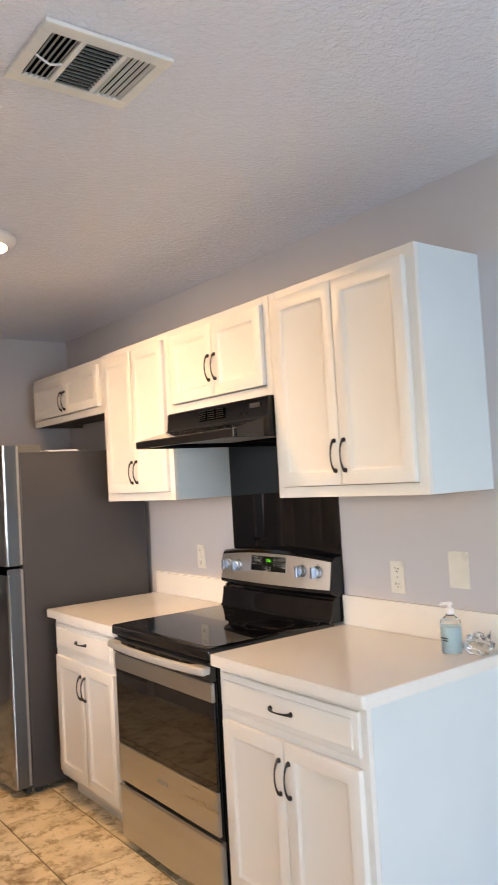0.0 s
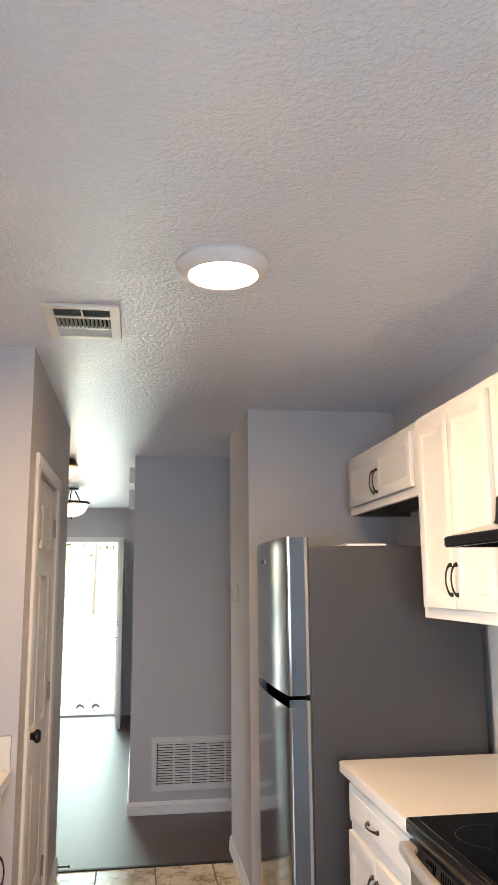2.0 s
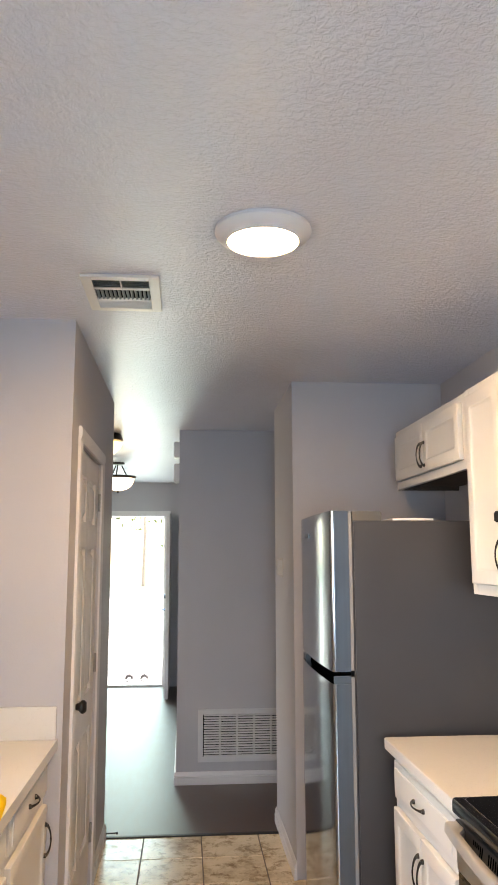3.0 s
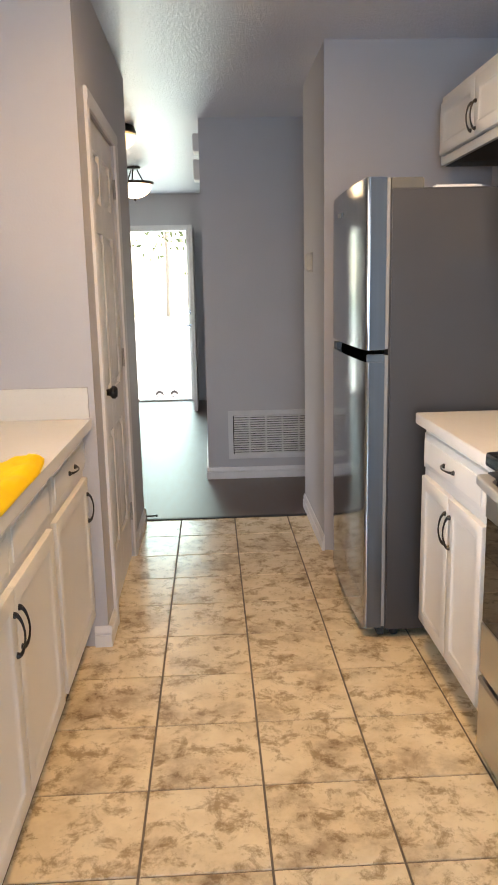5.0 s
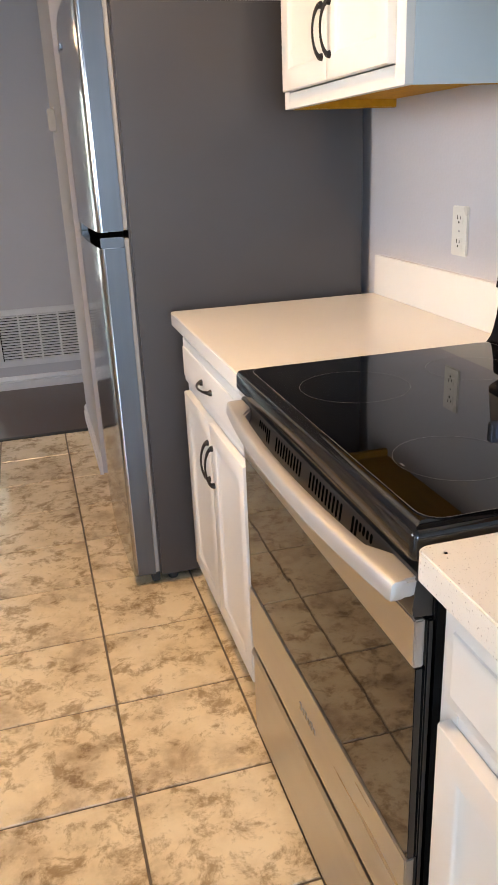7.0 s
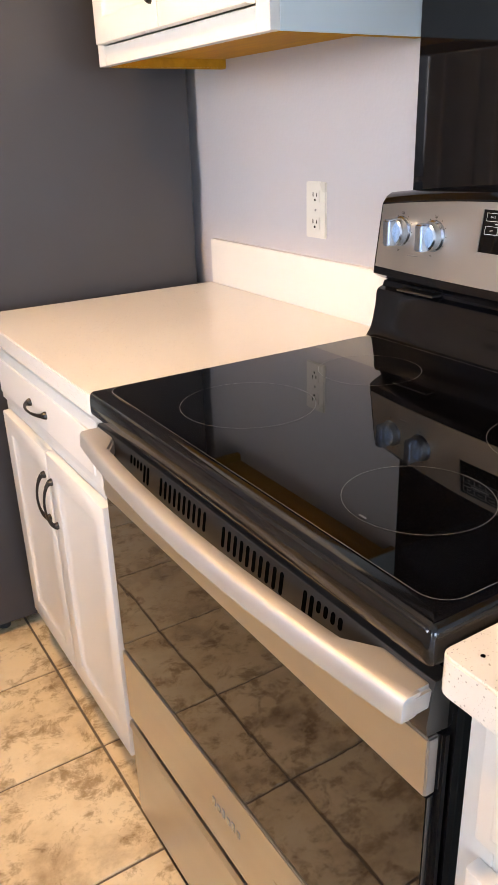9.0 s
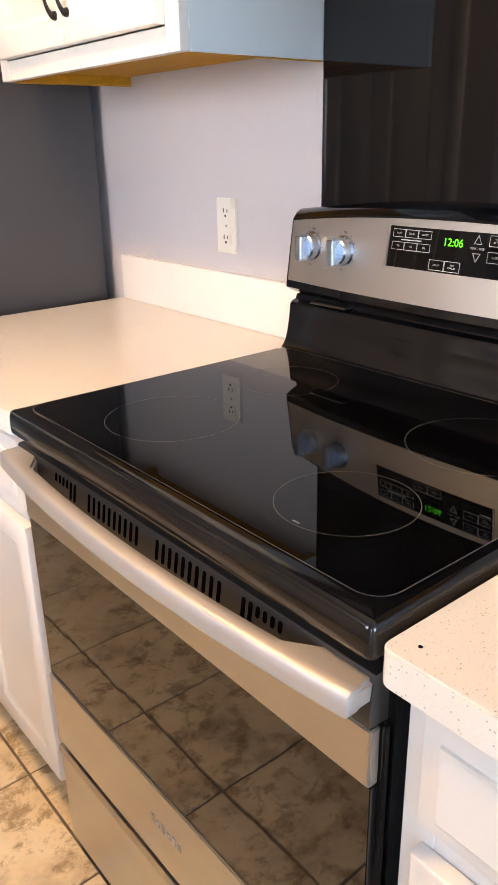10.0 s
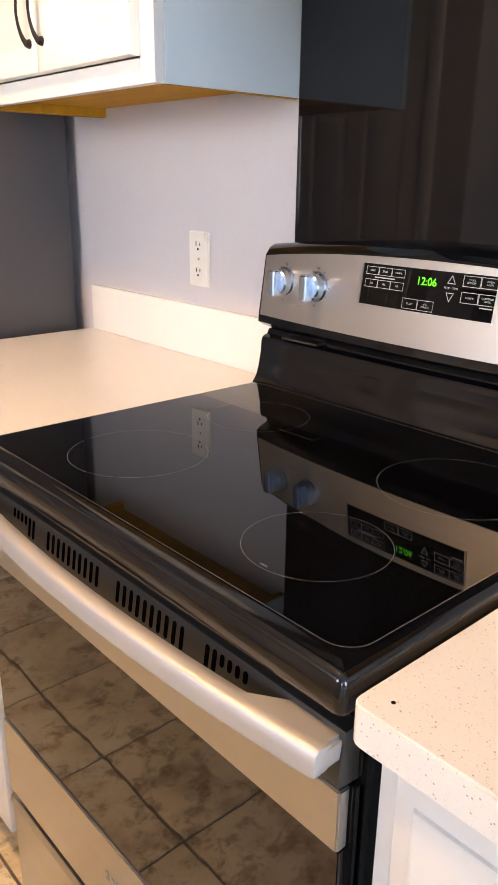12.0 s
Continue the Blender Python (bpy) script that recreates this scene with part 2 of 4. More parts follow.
OVENGLASS.node_tree.nodes["Principled BSDF"].inputs["Specular IOR Level"].default_value = 0.75
OVENGLASS.node_tree.nodes["Principled BSDF"].inputs["IOR"].default_value = 1.48
GROUT = material("grout", (0.19, 0.145, 0.10), 0.9, colour2=(0.13, 0.098, 0.068), scale=20, bump=0.5, fine=200)
DARKWOOD = material("dark_wood_floor", (0.085, 0.042, 0.028), 0.46, colour2=(0.055, 0.028, 0.02), scale=5, stretch=(5, 1, 1), spec=0.9, coat=0.4, rough_var=0.08)
DARKWOOD.node_tree.nodes["Principled BSDF"].inputs["Coat Roughness"].default_value = 0.42


# ---- building helpers ----
ORIGIN = {}


def thing(name, base, label, category, group="", kind=""):
    ob = new(name)
    ob.location = base
    ob.empty_display_size = 0.1
    ORIGIN[ob.name] = Vector(base)
    return tagged(ob, label, category, group, kind)


def mesh_from(name, bm, mat, origin=Vector((0, 0, 0)), sharp=32):
    bmesh.ops.recalc_face_normals(bm, faces=bm.faces)
    bmesh.ops.translate(bm, verts=bm.verts, vec=-origin)
    me = bpy.data.meshes.new(name)
    bm.to_mesh(me)
    bm.free()
    me.materials.append(mat)
    me.shade_smooth()
    me.set_sharp_from_angle(angle=radians(sharp))
    return me


def part(name, bm, mat, parent, label=""):
    """One mesh, given in world metres, under a thing or a part."""
    origin = ORIGIN[parent.name]
    ob = new(name, mesh_from(name, bm, mat, origin))
    ob.parent = parent
    ORIGIN[ob.name] = origin
    if label:
        tagged(ob, label)
    return ob


def solid(name, bm, mat, label="", category="", kind="structure", base=(0, 0, 0)):
    ob = new(name, mesh_from(name, bm, mat, Vector(base)))
    ob.location = base
    ORIGIN[ob.name] = Vector(base)
    return tagged(ob, label, category, "", kind)


def box(lo, hi, bevel=0.0, seg=2, bm=None):
    """A box between two corners, with rounded edges, added to bm."""
    bm = bm or bmesh.new()
    lo, hi = [min(a, b) for a, b in zip(lo, hi)], [max(a, b) for a, b in zip(lo, hi)]
    vs = bmesh.ops.create_cube(bm, size=1)["verts"]
    for v in vs:
        v.co = Vector([lo[i] if v.co[i] < 0 else hi[i] for i in range(3)])
    if bevel:
        es = list({e for v in vs for e in v.link_edges})
        bmesh.ops.bevel(bm, geom=es, offset=bevel, segments=seg, affect="EDGES", clamp_overlap=True)
    return bm


def prism(profile, axis, a, b, bm=None):
    """A closed outline swept along an axis from a to b. The outline is in the other two axes, in order."""
    bm = bm or bmesh.new()

    def at(p, s):
        c = list(p)
        c.insert("xyz".index(axis), s)
        return bm.verts.new(c)

    lo, hi = [at(p, a) for p in profile], [at(p, b) for p in profile]
    n = len(profile)
    for i in range(n):
        bm.faces.new((lo[i], lo[(i + 1) % n], hi[(i + 1) % n], hi[i]))
    bm.faces.new(lo)
    bm.faces.new(hi[::-1])
    return bm


def turned(profile, centre, axis="z", seg=32, bm=None):
    """A body of revolution: rows of (radius, height) along an axis through centre."""
    bm = bm or bmesh.new()
    rings = []
    for r, h in profile:
        ring = []
        for i in range(seg):
            a = math.tau * i / seg
            u, v = r * math.cos(a), r * math.sin(a)
            c = {"z": (u, v, h), "x": (h, u, v), "y": (u, h, v)}[axis]
            ring.append(bm.verts.new(Vector(centre) + Vector(c)))
        rings.append(ring)
    for p, q in zip(rings, rings[1:]):
        for i in range(seg):
            bm.faces.new((p[i], p[(i + 1) % seg], q[(i + 1) % seg], q[i]))
    for ring in (rings[0], rings[-1]):
        if (ring[0].co - ring[seg // 2].co).length > 1e-4:
            bm.faces.new(ring)
    return bm


def tube(points, radii, seg=10, bm=None, flat=1.0):
    """A round bar along points; radii one for each point."""
    bm = bm or bmesh.new()
    pts = [Vector(p) for p in points]
    if not isinstance(radii, (list, tuple)):
        radii = [radii] * len(pts)
    rings, side = [], None
    for i, p in enumerate(pts):
        d = (pts[min(i + 1, len(pts) - 1)] - pts[max(i - 1, 0)]).normalized()
        if side is None:
            side = d.orthogonal().normalized()
        side = (side - d * side.dot(d)).normalized()
        up = d.cross(side)
        rings.append([bm.verts.new(p + radii[i] * (math.cos(math.tau * k / seg) * side + flat * math.sin(math.tau * k / seg) * up)) for k in range(seg)])
    for p, q in zip(rings, rings[1:]):
        for k in range(seg):
            bm.faces.new((p[k], p[(k + 1) % seg], q[(k + 1) % seg], q[k]))
    bm.faces.new(rings[0])
    bm.faces.new(rings[-1][::-1])
    return bm


# ---- setting ----
TOP = 2.508
EAST, PIER_E, PIER_W = 2.115, 1.29, 0.283
PIER_S, WOOD_Y, GRILLE_Y = 3.775, 5.43, 6.415
T = 0.12
HALL_X = 0.675


def wall(name, lo, hi):
    return solid(name, box(lo, hi), WALL, "grey painted wall with a light orange-peel texture", "wall")


wall("wall_east", (EAST, -2.8, 0), (EAST + T, 4.79, TOP))
wall("wall_fridge_end", (PIER_E, 4.79, 0), (EAST + T, 5.61, TOP))
wall("wall_grille", (HALL_X, GRILLE_Y, 0), (3.2, GRILLE_Y + 0.14, TOP))
wall("wall_hall_east", (HALL_X, GRILLE_Y + 0.14, 0), (HALL_X + 0.14, 8.9, TOP))
wall("wall_entry_recess", (HALL_X + 0.14, 8.78, 0), (2.0, 8.9, TOP))
wall("wall_entry_east", (2.0, 8.9, 0), (2.12, 10.5, TOP))
wall("wall_pantry_south", (-0.51, PIER_S, 0), (PIER_W, PIER_S + 0.11, TOP))
DY0, DY1, DTOP = 4.01, 4.80, 2.05
wall("wall_pantry_near", (PIER_W - 0.11, PIER_S + 0.11, 0), (PIER_W, DY0, TOP))
wall("wall_pantry_far", (PIER_W - 0.11, DY1, 0), (PIER_W, WOOD_Y, TOP))
wall("wall_pantry_head", (PIER_W - 0.11, DY0, DTOP), (PIER_W, DY1, TOP))
wall("wall_pantry_north", (-3.0, WOOD_Y - 0.11, 0), (PIER_W - 0.11, WOOD_Y, TOP))
WY0, WY1, WZ0, WZ1 = 2.15, 3.05, 1.12, 1.98
wall("wall_west_south", (-0.51, 0.9, 0), (-0.39, WY0, TOP))
wall("wall_west_north", (-0.51, WY1, 0), (-0.39, PIER_S, TOP))
wall("wall_west_sill", (-0.51, WY0, 0), (-0.39, WY1, WZ0))
wall("wall_west_head", (-0.51, WY0, WZ1), (-0.39, WY1, TOP))
wall("wall_dining_north", (-2.6, 0.9, 0), (-0.51, 1.02, TOP))
wall("wall_dining_west_a", (-2.72, -2.8, 0), (-2.6, -2.0, TOP))
wall("wall_dining_west_b", (-2.72, -0.1, 0), (-2.6, 1.02, TOP))
wall("wall_dining_west_head", (-2.72, -2.0, 2.08), (-2.6, -0.1, TOP))
wall("wall_south_left", (-2.72, -2.92, 0), (-0.5, -2.8, TOP))
wall("wall_south_right", (1.3, -2.92, 0), (EAST + T, -2.8, TOP))
wall("wall_south_head", (-0.5, -2.92, 2.15), (1.3, -2.8, TOP))
wall("wall_south_sill", (-0.5, -2.92, 0), (1.3, -2.8, 0.55))
wall("wall_living_west_a", (-3.12, WOOD_Y - 0.11, 0), (-3.0, 6.2, TOP))
wall("wall_living_west_b", (-3.12, 8.0, 0), (-3.0, 10.62, TOP))
wall("wall_living_west_sill", (-3.12, 6.2, 0), (-3.0, 8.0, 0.55))
wall("wall_living_west_head", (-3.12, 6.2, 2.05), (-3.0, 8.0, TOP))
FX0, FX1, FTOP = -0.44, 0.47, 2.08
wall("wall_front_left", (-3.0, 10.5, 0), (FX0, 10.62, TOP))
wall("wall_front_right", (FX1, 10.5, 0), (2.12, 10.62, TOP))
wall("wall_front_head", (FX0, 10.5, FTOP), (FX1, 10.62, TOP))
wall("wall_passage_end", (3.2, 5.49, 0), (3.32, GRILLE_Y + 0.14, TOP))
wall("wall_passage_south", (EAST + T, 5.49, 0), (3.2, 5.61, TOP))
solid("ceiling", box((-3.12, -2.92, TOP), (3.32, 10.62, TOP + 0.12)), CEILING, "grey knockdown-textured ceiling", "ceiling")
solid("floor", box((-2.72, -2.92, -0.12), (EAST + T, WOOD_Y, -0.004)), GROUT, "tan ceramic tile floor with brown grout joints", "floor")
solid("floor_hall", box((-3.12, WOOD_Y, -0.12), (3.32, 10.62, -0.001)), DARKWOOD, "dark brown wood floor with a satin finish", "floor")


def ground():
    solid("ground", box((-80, -60, -0.4), (80, 140, -0.044)), GRASS, "dry green lawn round the house", "ground")
    return solid("pavement", box((-9, 10.62, -0.3), (9, 42, -0.03)), CONCRETE, "pale sunlit concrete outside the open door", "pavement")


ground()


def skirting(name, lo, hi, face):
    """Baseboard with a stepped top. face: the side it shows, as axis and sign."""
    axis, s = face
    (x0, y0), (x1, y1) = lo, hi
    t, h = 0.014, 0.085
    if axis == "x":
        prof = [(x0, 0), (x0 + s * t, 0), (x0 + s * t, h * 0.58), (x0 + s * t * 0.55, h * 0.62), (x0 + s * t * 0.55, h * 0.66), (x0 + s * t * 0.8, h * 0.70), (x0 + s * t * 0.7, h * 0.84), (x0 + s * t * 0.3, h), (x0, h)]
        bm = prism(prof, "y", y0, y1)
    else:
        prof = [(y0, 0), (y0 + s * t, 0), (y0 + s * t, h * 0.58), (y0 + s * t * 0.55, h * 0.62), (y0 + s * t * 0.55, h * 0.66), (y0 + s * t * 0.8, h * 0.70), (y0 + s * t * 0.7, h * 0.84), (y0 + s * t * 0.3, h), (y0, h)]
        bm = prism(prof, "x", x0, x1)
    return solid(name, bm, TRIM, "white painted wooden baseboard", "baseboard")


skirting("baseboard_fridge_end", (PIER_E, 4.776), (PIER_E, 5.624), ("x", -1))
skirting("baseboard_fridge_end_north", (PIER_E, 5.61), (2.2, 5.61), ("y", 1))
skirting("baseboard_grille", (HALL_X - 0.014, GRILLE_Y), (3.2, GRILLE_Y), ("y", -1))
skirting("baseboard_hall_east", (HALL_X, GRILLE_Y), (HALL_X, 8.9), ("x", -1))
skirting("baseboard_pantry_south", (0.23, PIER_S), (PIER_W + 0.014, PIER_S), ("y", -1))
skirting("baseboard_pantry_near", (PIER_W, PIER_S), (PIER_W, DY0 - 0.075), ("x", 1))
skirting("baseboard_pantry_far", (PIER_W, DY1 + 0.075), (PIER_W, WOOD_Y), ("x", 1))


solid("threshold_strip", prism([(WOOD_Y - 0.012, 0.0), (WOOD_Y - 0.006, 0.006), (WOOD_Y + 0.02, 0.006), (WOOD_Y + 0.03, 0.0)], "x", PIER_W, PIER_E), RUBBER, "thin dark strip between tile and wood floor", "trim")
stop = thing("door_stop", (PIER_W + 0.014, 5.40, 0.03), "small dark spring door stop on the baseboard", "door stop")
part("spring", tube([(PIER_W + 0.014, 5.405, 0.035), (PIER_W + 0.07, 5.41, 0.035)], [0.005, 0.004], 8), BRONZE, stop)
part("tip", turned([(0.0, 0.0), (0.007, 0.002), (0.007, 0.012), (0.0, 0.014)], (PIER_W + 0.068, 5.41, 0.035), "x", 12), RUBBER, stop)


# ---- doors ----
def panel_door(name, label, y0, y1, z0, z1, xb, xf):
    """A six-panel leaf in the plane x, its show face at xf. Built along y."""
    d = thing(name, ((xb + xf) / 2, (y0 + y1) / 2, z0), label, "door", kind="structure")
    w, h, s = y1 - y0, z1 - z0, 1 if xf > xb else -1
    skin = 0.014
    part("core", box((xb, y0, z0), (xf - s * skin, y1, z1), 0.001), TRIM, d)
    st, mid = 0.11, 0.1
    rails = [(0, 0.23), (0.23 + 0.53, 0.23 + 0.53 + 0.17), (h - 0.115 - 0.2 - 0.12, h - 0.115 - 0.2), (h - 0.115, h)]
    for a, b in ((0, st), (w / 2 - mid / 2, w / 2 + mid / 2), (w - st, w)):
        part("stile", box((xf - s * skin, y0 + a, z0), (xf, y0 + b, z1), 0.0015, 1), TRIM, d)
    for a, b in rails:
        for u, v in ((st, w / 2 - mid / 2), (w / 2 + mid / 2, w - st)):
            part("rail", box((xf - s * skin, y0 + u, z0 + a), (xf, y0 + v, z0 + b), 0.0015, 1), TRIM, d)
    for (_, a), (b, _) in zip(rails, rails[1:]):
        for u, v in ((st, w / 2 - mid / 2), (w / 2 + mid / 2, w - st)):
            g = 0.018
            lo, hi = (y0 + u + g, z0 + a + g), (y0 + v - g, z0 + b - g)
            x0, x1 = xf - s * skin, xf - s * 0.0005
            bm = bmesh.new()
            q = 0.022
            out = [bm.verts.new((x0, *p)) for p in ((lo[0], lo[1]), (hi[0], lo[1]), (hi[0], hi[1]), (lo[0], hi[1]))]
            inn = [bm.verts.new((x1, *p)) for p in ((lo[0] + q, lo[1] + q), (hi[0] - q, lo[1] + q), (hi[0] - q, hi[1] - q), (lo[0] + q, hi[1] - q))]
            bm.faces.new(inn)
            for i in range(4):
                bm.faces.new((out[i], out[(i + 1) % 4], inn[(i + 1) % 4], inn[i]))
            part("panel", bm, TRIM, d)
    return d


pantry = panel_door("door_1", "white six-panel pantry door, closed, with a dark round knob", DY0 + 0.004, DY1 - 0.004, 0.012, DTOP - 0.004, PIER_W - 0.05, PIER_W - 0.012)
KY = DY0 + 0.07
knob = part("knob", turned([(0.0, 0.062), (0.018, 0.06), (0.027, 0.05), (0.027, 0.04), (0.015, 0.028), (0.012, 0.012), (0.03, 0.008), (0.031, 0.0)], (PIER_W - 0.012, KY, 0.968), "x", 24), BRONZE, pantry, "dark bronze round knob")
for z in (0.25, 1.05, 1.85):
    part("hinge", tube([(PIER_W - 0.004, DY1 - 0.008, z - 0.045), (PIER_W - 0.004, DY1 - 0.008, z + 0.045)], 0.006), GASKET, pantry)


def casing(name, x, s, y0, y1, top, w=0.06, t=0.016):
    c = thing(name, (x, (y0 + y1) / 2, 0), "white painted door casing", "trim", kind="structure")
    prof = lambda e, k: [(x, e), (x + s * t * 0.6, e), (x + s * t, e + k * w * 0.35), (x + s * t, e + k * w * 0.8), (x + s * t * 0.7, e + k * w), (x, e + k * w)]
    part("jamb", prism(prof(y0, -1), "z", 0, top), TRIM, c)
    part("jamb", prism(prof(y1, 1), "z", 0, top), TRIM, c)
    head = [(x, top), (x + s * t * 0.6, top), (x + s * t, top + w * 0.35), (x + s * t, top + w * 0.8), (x + s * t * 0.7, top + w), (x, top + w)]
    part("head", prism(head, "y", y0 - w, y1 + w), TRIM, c)


casing("trim_pantry", PIER_W, 1, DY0, DY1, DTOP)

front = panel_door("door_2", "white panelled front door standing open into the hall", 9.56, 10.46, 0.015, FTOP - 0.01, 0.545, 0.503)
for z, r in ((0.98, 0.02), (1.13, 0.026)):
    part("lock", turned([(r, 0.0), (r, -0.012), (r * 0.6, -0.02), (0.0, -0.021)], (0.503, 9.62, z), "x", 20), CHROME, front, "satin metal lock plate")
part("lever", tube([(0.503, 9.62, 0.98), (0.462, 9.62, 0.98), (0.456, 9.63, 0.98), (0.456, 9.72, 0.975)], [0.01, 0.01, 0.009, 0.007]), CHROME, front, "satin metal lever handle")
fc = thing("trim_front_door", (0, 10.5, 0), "white painted front door frame", "trim", kind="structure")
part("jamb", box((FX0 - 0.06, 10.482, 0), (FX0 + 0.02, 10.5, FTOP)), TRIM, fc)
part("jamb", box((FX1 - 0.02, 10.482, 0), (FX1 + 0.06, 10.5, FTOP)), TRIM, fc)
part("head", box((FX0 - 0.06, 10.482, FTOP), (FX1 + 0.06, 10.5, FTOP + 0.065)), TRIM, fc)
part("threshold", box((FX0, 10.49, 0), (FX1, 10.62, 0.022), 0.006), STEEL, fc, "worn metal threshold")


# ---- cabinets ----
def bow_pull(parent, centre, along, out, length=0.102):
    """A bowed pull with two flared feet. along, out: unit directions."""
    c, a, o = Vector(centre), Vector(along), Vector(out)
    pts, rad = [], []
    for i in range(13):
        s = i / 12 * 2 - 1
        pts.append(c + a * (s * length / 2) + o * (0.007 + 0.0155 * (1 - s * s) ** 0.75))
        rad.append(0.0027 + 0.0026 * abs(s) ** 3)
    bm = tube(pts, rad, 8)
    for s in (-1, 1):
        f = c + a * (s * length / 2)
        tube([f, f + o * 0.004, f + o * 0.009], [0.0085, 0.008, 0.0055], 10, bm)
    return part("handle", bm, BRONZE, parent, "dark bronze bowed pull")


def shaker(parent, name, fx, s, y0, y1, z0, z1, frame_w=0.05, t=0.019):
    """A framed door with a recessed flat panel, one body. fx: the plane that it lies on, s: the side that it shows."""
    bm = bmesh.new()
    rows = []
    for inset, d in ((0, 0), (0, t - 0.004), (0.0012, t - 0.0012), (0.004, t), (frame_w - 0.004, t), (frame_w, t - 0.002), (frame_w + 0.003, t * 0.72), (frame_w + 0.011, t * 0.55), (frame_w + 0.013, t * 0.52)):
        rows.append([bm.verts.new((fx + s * d, y, z)) for y, z in ((y0 + inset, z0 + inset), (y1 - inset, z0 + inset), (y1 - inset, z1 - inset), (y0 + inset, z1 - inset))])
    for p, q in zip(rows, rows[1:]):
        for i in range(4):
            bm.faces.new((p[i], p[(i + 1) % 4], q[(i + 1) % 4], q[i]))
    bm.faces.new(rows[0])
    bm.faces.new(rows[-1])
    return part(name, bm, WHITE, parent)


def slab_front(parent, name, fx, s, y0, y1, z0, z1, t=0.019):
    """A drawer front with a routed edge: a sloping margin, a small step and a flat raised field."""
    bm = bmesh.new()
    rows = []
    for inset, d in ((0, 0), (0, t * 0.52), (0.0015, t * 0.62), (0.004, t * 0.66), (0.019, t * 0.74), (0.0205, t * 0.78), (0.0215, t * 0.94), (0.0235, t * 0.995), (0.026, t)):
        rows.append([bm.verts.new((fx + s * d, y, z)) for y, z in ((y0 + inset, z0 + inset), (y1 - inset, z0 + inset), (y1 - inset, z1 - inset), (y0 + inset, z1 - inset))])
    for p, q in zip(rows, rows[1:]):
        for i in range(4):
            bm.faces.new((p[i], p[(i + 1) % 4], q[(i + 1) % 4], q[i]))
    bm.faces.new(rows[0])
    bm.faces.new(rows[-1])
    return part(name, bm, WHITE, parent)


def face_frame(parent, fx, s, y0, y1, z0, z1, bars=(), w=0.038, t=0.019):
    """Stiles and rails of the front; bars: heights of further rails."""
    bm = bmesh.new()
    for a, b in ((y0, y0 + w), (y1 - w, y1)):
        box((fx - s * t, a, z0), (fx, b, z1), 0.0012, 1, bm)
    for c, d in ((z0, z0 + w), (z1 - w, z1), *((b - w / 2, b + w / 2) for b in bars)):
        box((fx - s * t, y0 + w, c), (fx - s * 0.0006, y1 - w, d), 0.001, 1, bm)
    return part("face_frame", bm, WHITE, parent)


def wall_cabinet(fx, back, y0, y1, z0, z1, label, pulls_low=True, gap=0.037, s=-1, under=RAWWOOD, under_label="unpainted orange-brown wood underside"):
    """A cabinet on the wall with a recessed raw underside. s: the side that it shows."""
    c = thing("wall_cabinet", ((fx + back) / 2, (y0 + y1) / 2, z0), label, "cabinet", "white wall cabinets")
    t = 0.016
    x0 = fx - s * 0.019
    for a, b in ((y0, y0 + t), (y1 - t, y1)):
        part("side_panel", box((x0, a, z0), (back, b, z1), 0.001, 1), SIDE, c, "cabinet side with blue daylight tinted into its colour")
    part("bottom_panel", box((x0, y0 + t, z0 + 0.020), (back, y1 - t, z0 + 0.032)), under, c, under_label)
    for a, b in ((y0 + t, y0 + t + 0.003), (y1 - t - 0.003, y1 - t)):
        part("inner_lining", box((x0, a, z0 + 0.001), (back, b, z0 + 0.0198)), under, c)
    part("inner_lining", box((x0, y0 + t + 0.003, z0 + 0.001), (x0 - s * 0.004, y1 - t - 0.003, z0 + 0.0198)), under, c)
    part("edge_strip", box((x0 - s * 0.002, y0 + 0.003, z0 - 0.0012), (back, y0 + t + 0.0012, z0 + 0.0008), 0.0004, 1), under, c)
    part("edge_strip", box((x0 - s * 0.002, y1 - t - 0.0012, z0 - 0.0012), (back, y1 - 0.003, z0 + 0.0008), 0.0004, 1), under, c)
    part("top_panel", box((x0, y0 + t, z1 - 0.016), (back, y1 - t, z1 - 0.002)), WHITE, c)
    face_frame(c, fx, s, y0, y1, z0, z1)
    m = (y0 + y1) / 2
    for a, b, e in ((y0 + gap, m - 0.0015, 1), (m + 0.0015, y1 - gap, -1)):
        d = shaker(c, "door", fx + s * 0.0006, s, a, b, z0 + gap + 0.003, z1 - gap + 0.004)
        py = (b if e > 0 else a) - e * 0.022
        pz = z0 + 0.14 if pulls_low else (z0 + z1) / 2 - 0.03
        bow_pull(d, (fx + s * 0.0196, py, pz), (0, 0, 1), (s, 0, 0))
    return c


UF = 1.80
UZ0, UZ1 = 1.434, 2.207
wall_cabinet(UF, EAST, 1.462, 2.180, UZ0, UZ1, "tall white wall cabinet with two framed doors above the end counter")
wall_cabinet(UF, EAST, 2.1815, 2.930, 1.825, UZ1, "short white wall cabinet with two framed doors above the range hood", False)
wall_cabinet(UF, EAST, 2.9315, 3.613, UZ0, UZ1, "tall white wall cabinet with two framed doors beside the hood")
wall_cabinet(UF, EAST, 3.6145, 4.590, 1.905, UZ1 - 0.006, "short white wall cabinet with two framed doors over the refrigerator", False, under=UNDERWOOD, under_label="wood underside with shade painted into its colour")
wall_cabinet(-0.085, -0.39, 3.105, 3.773, UZ0, UZ1, "tall white wall cabinet with two framed doors beside the pantry", s=1)


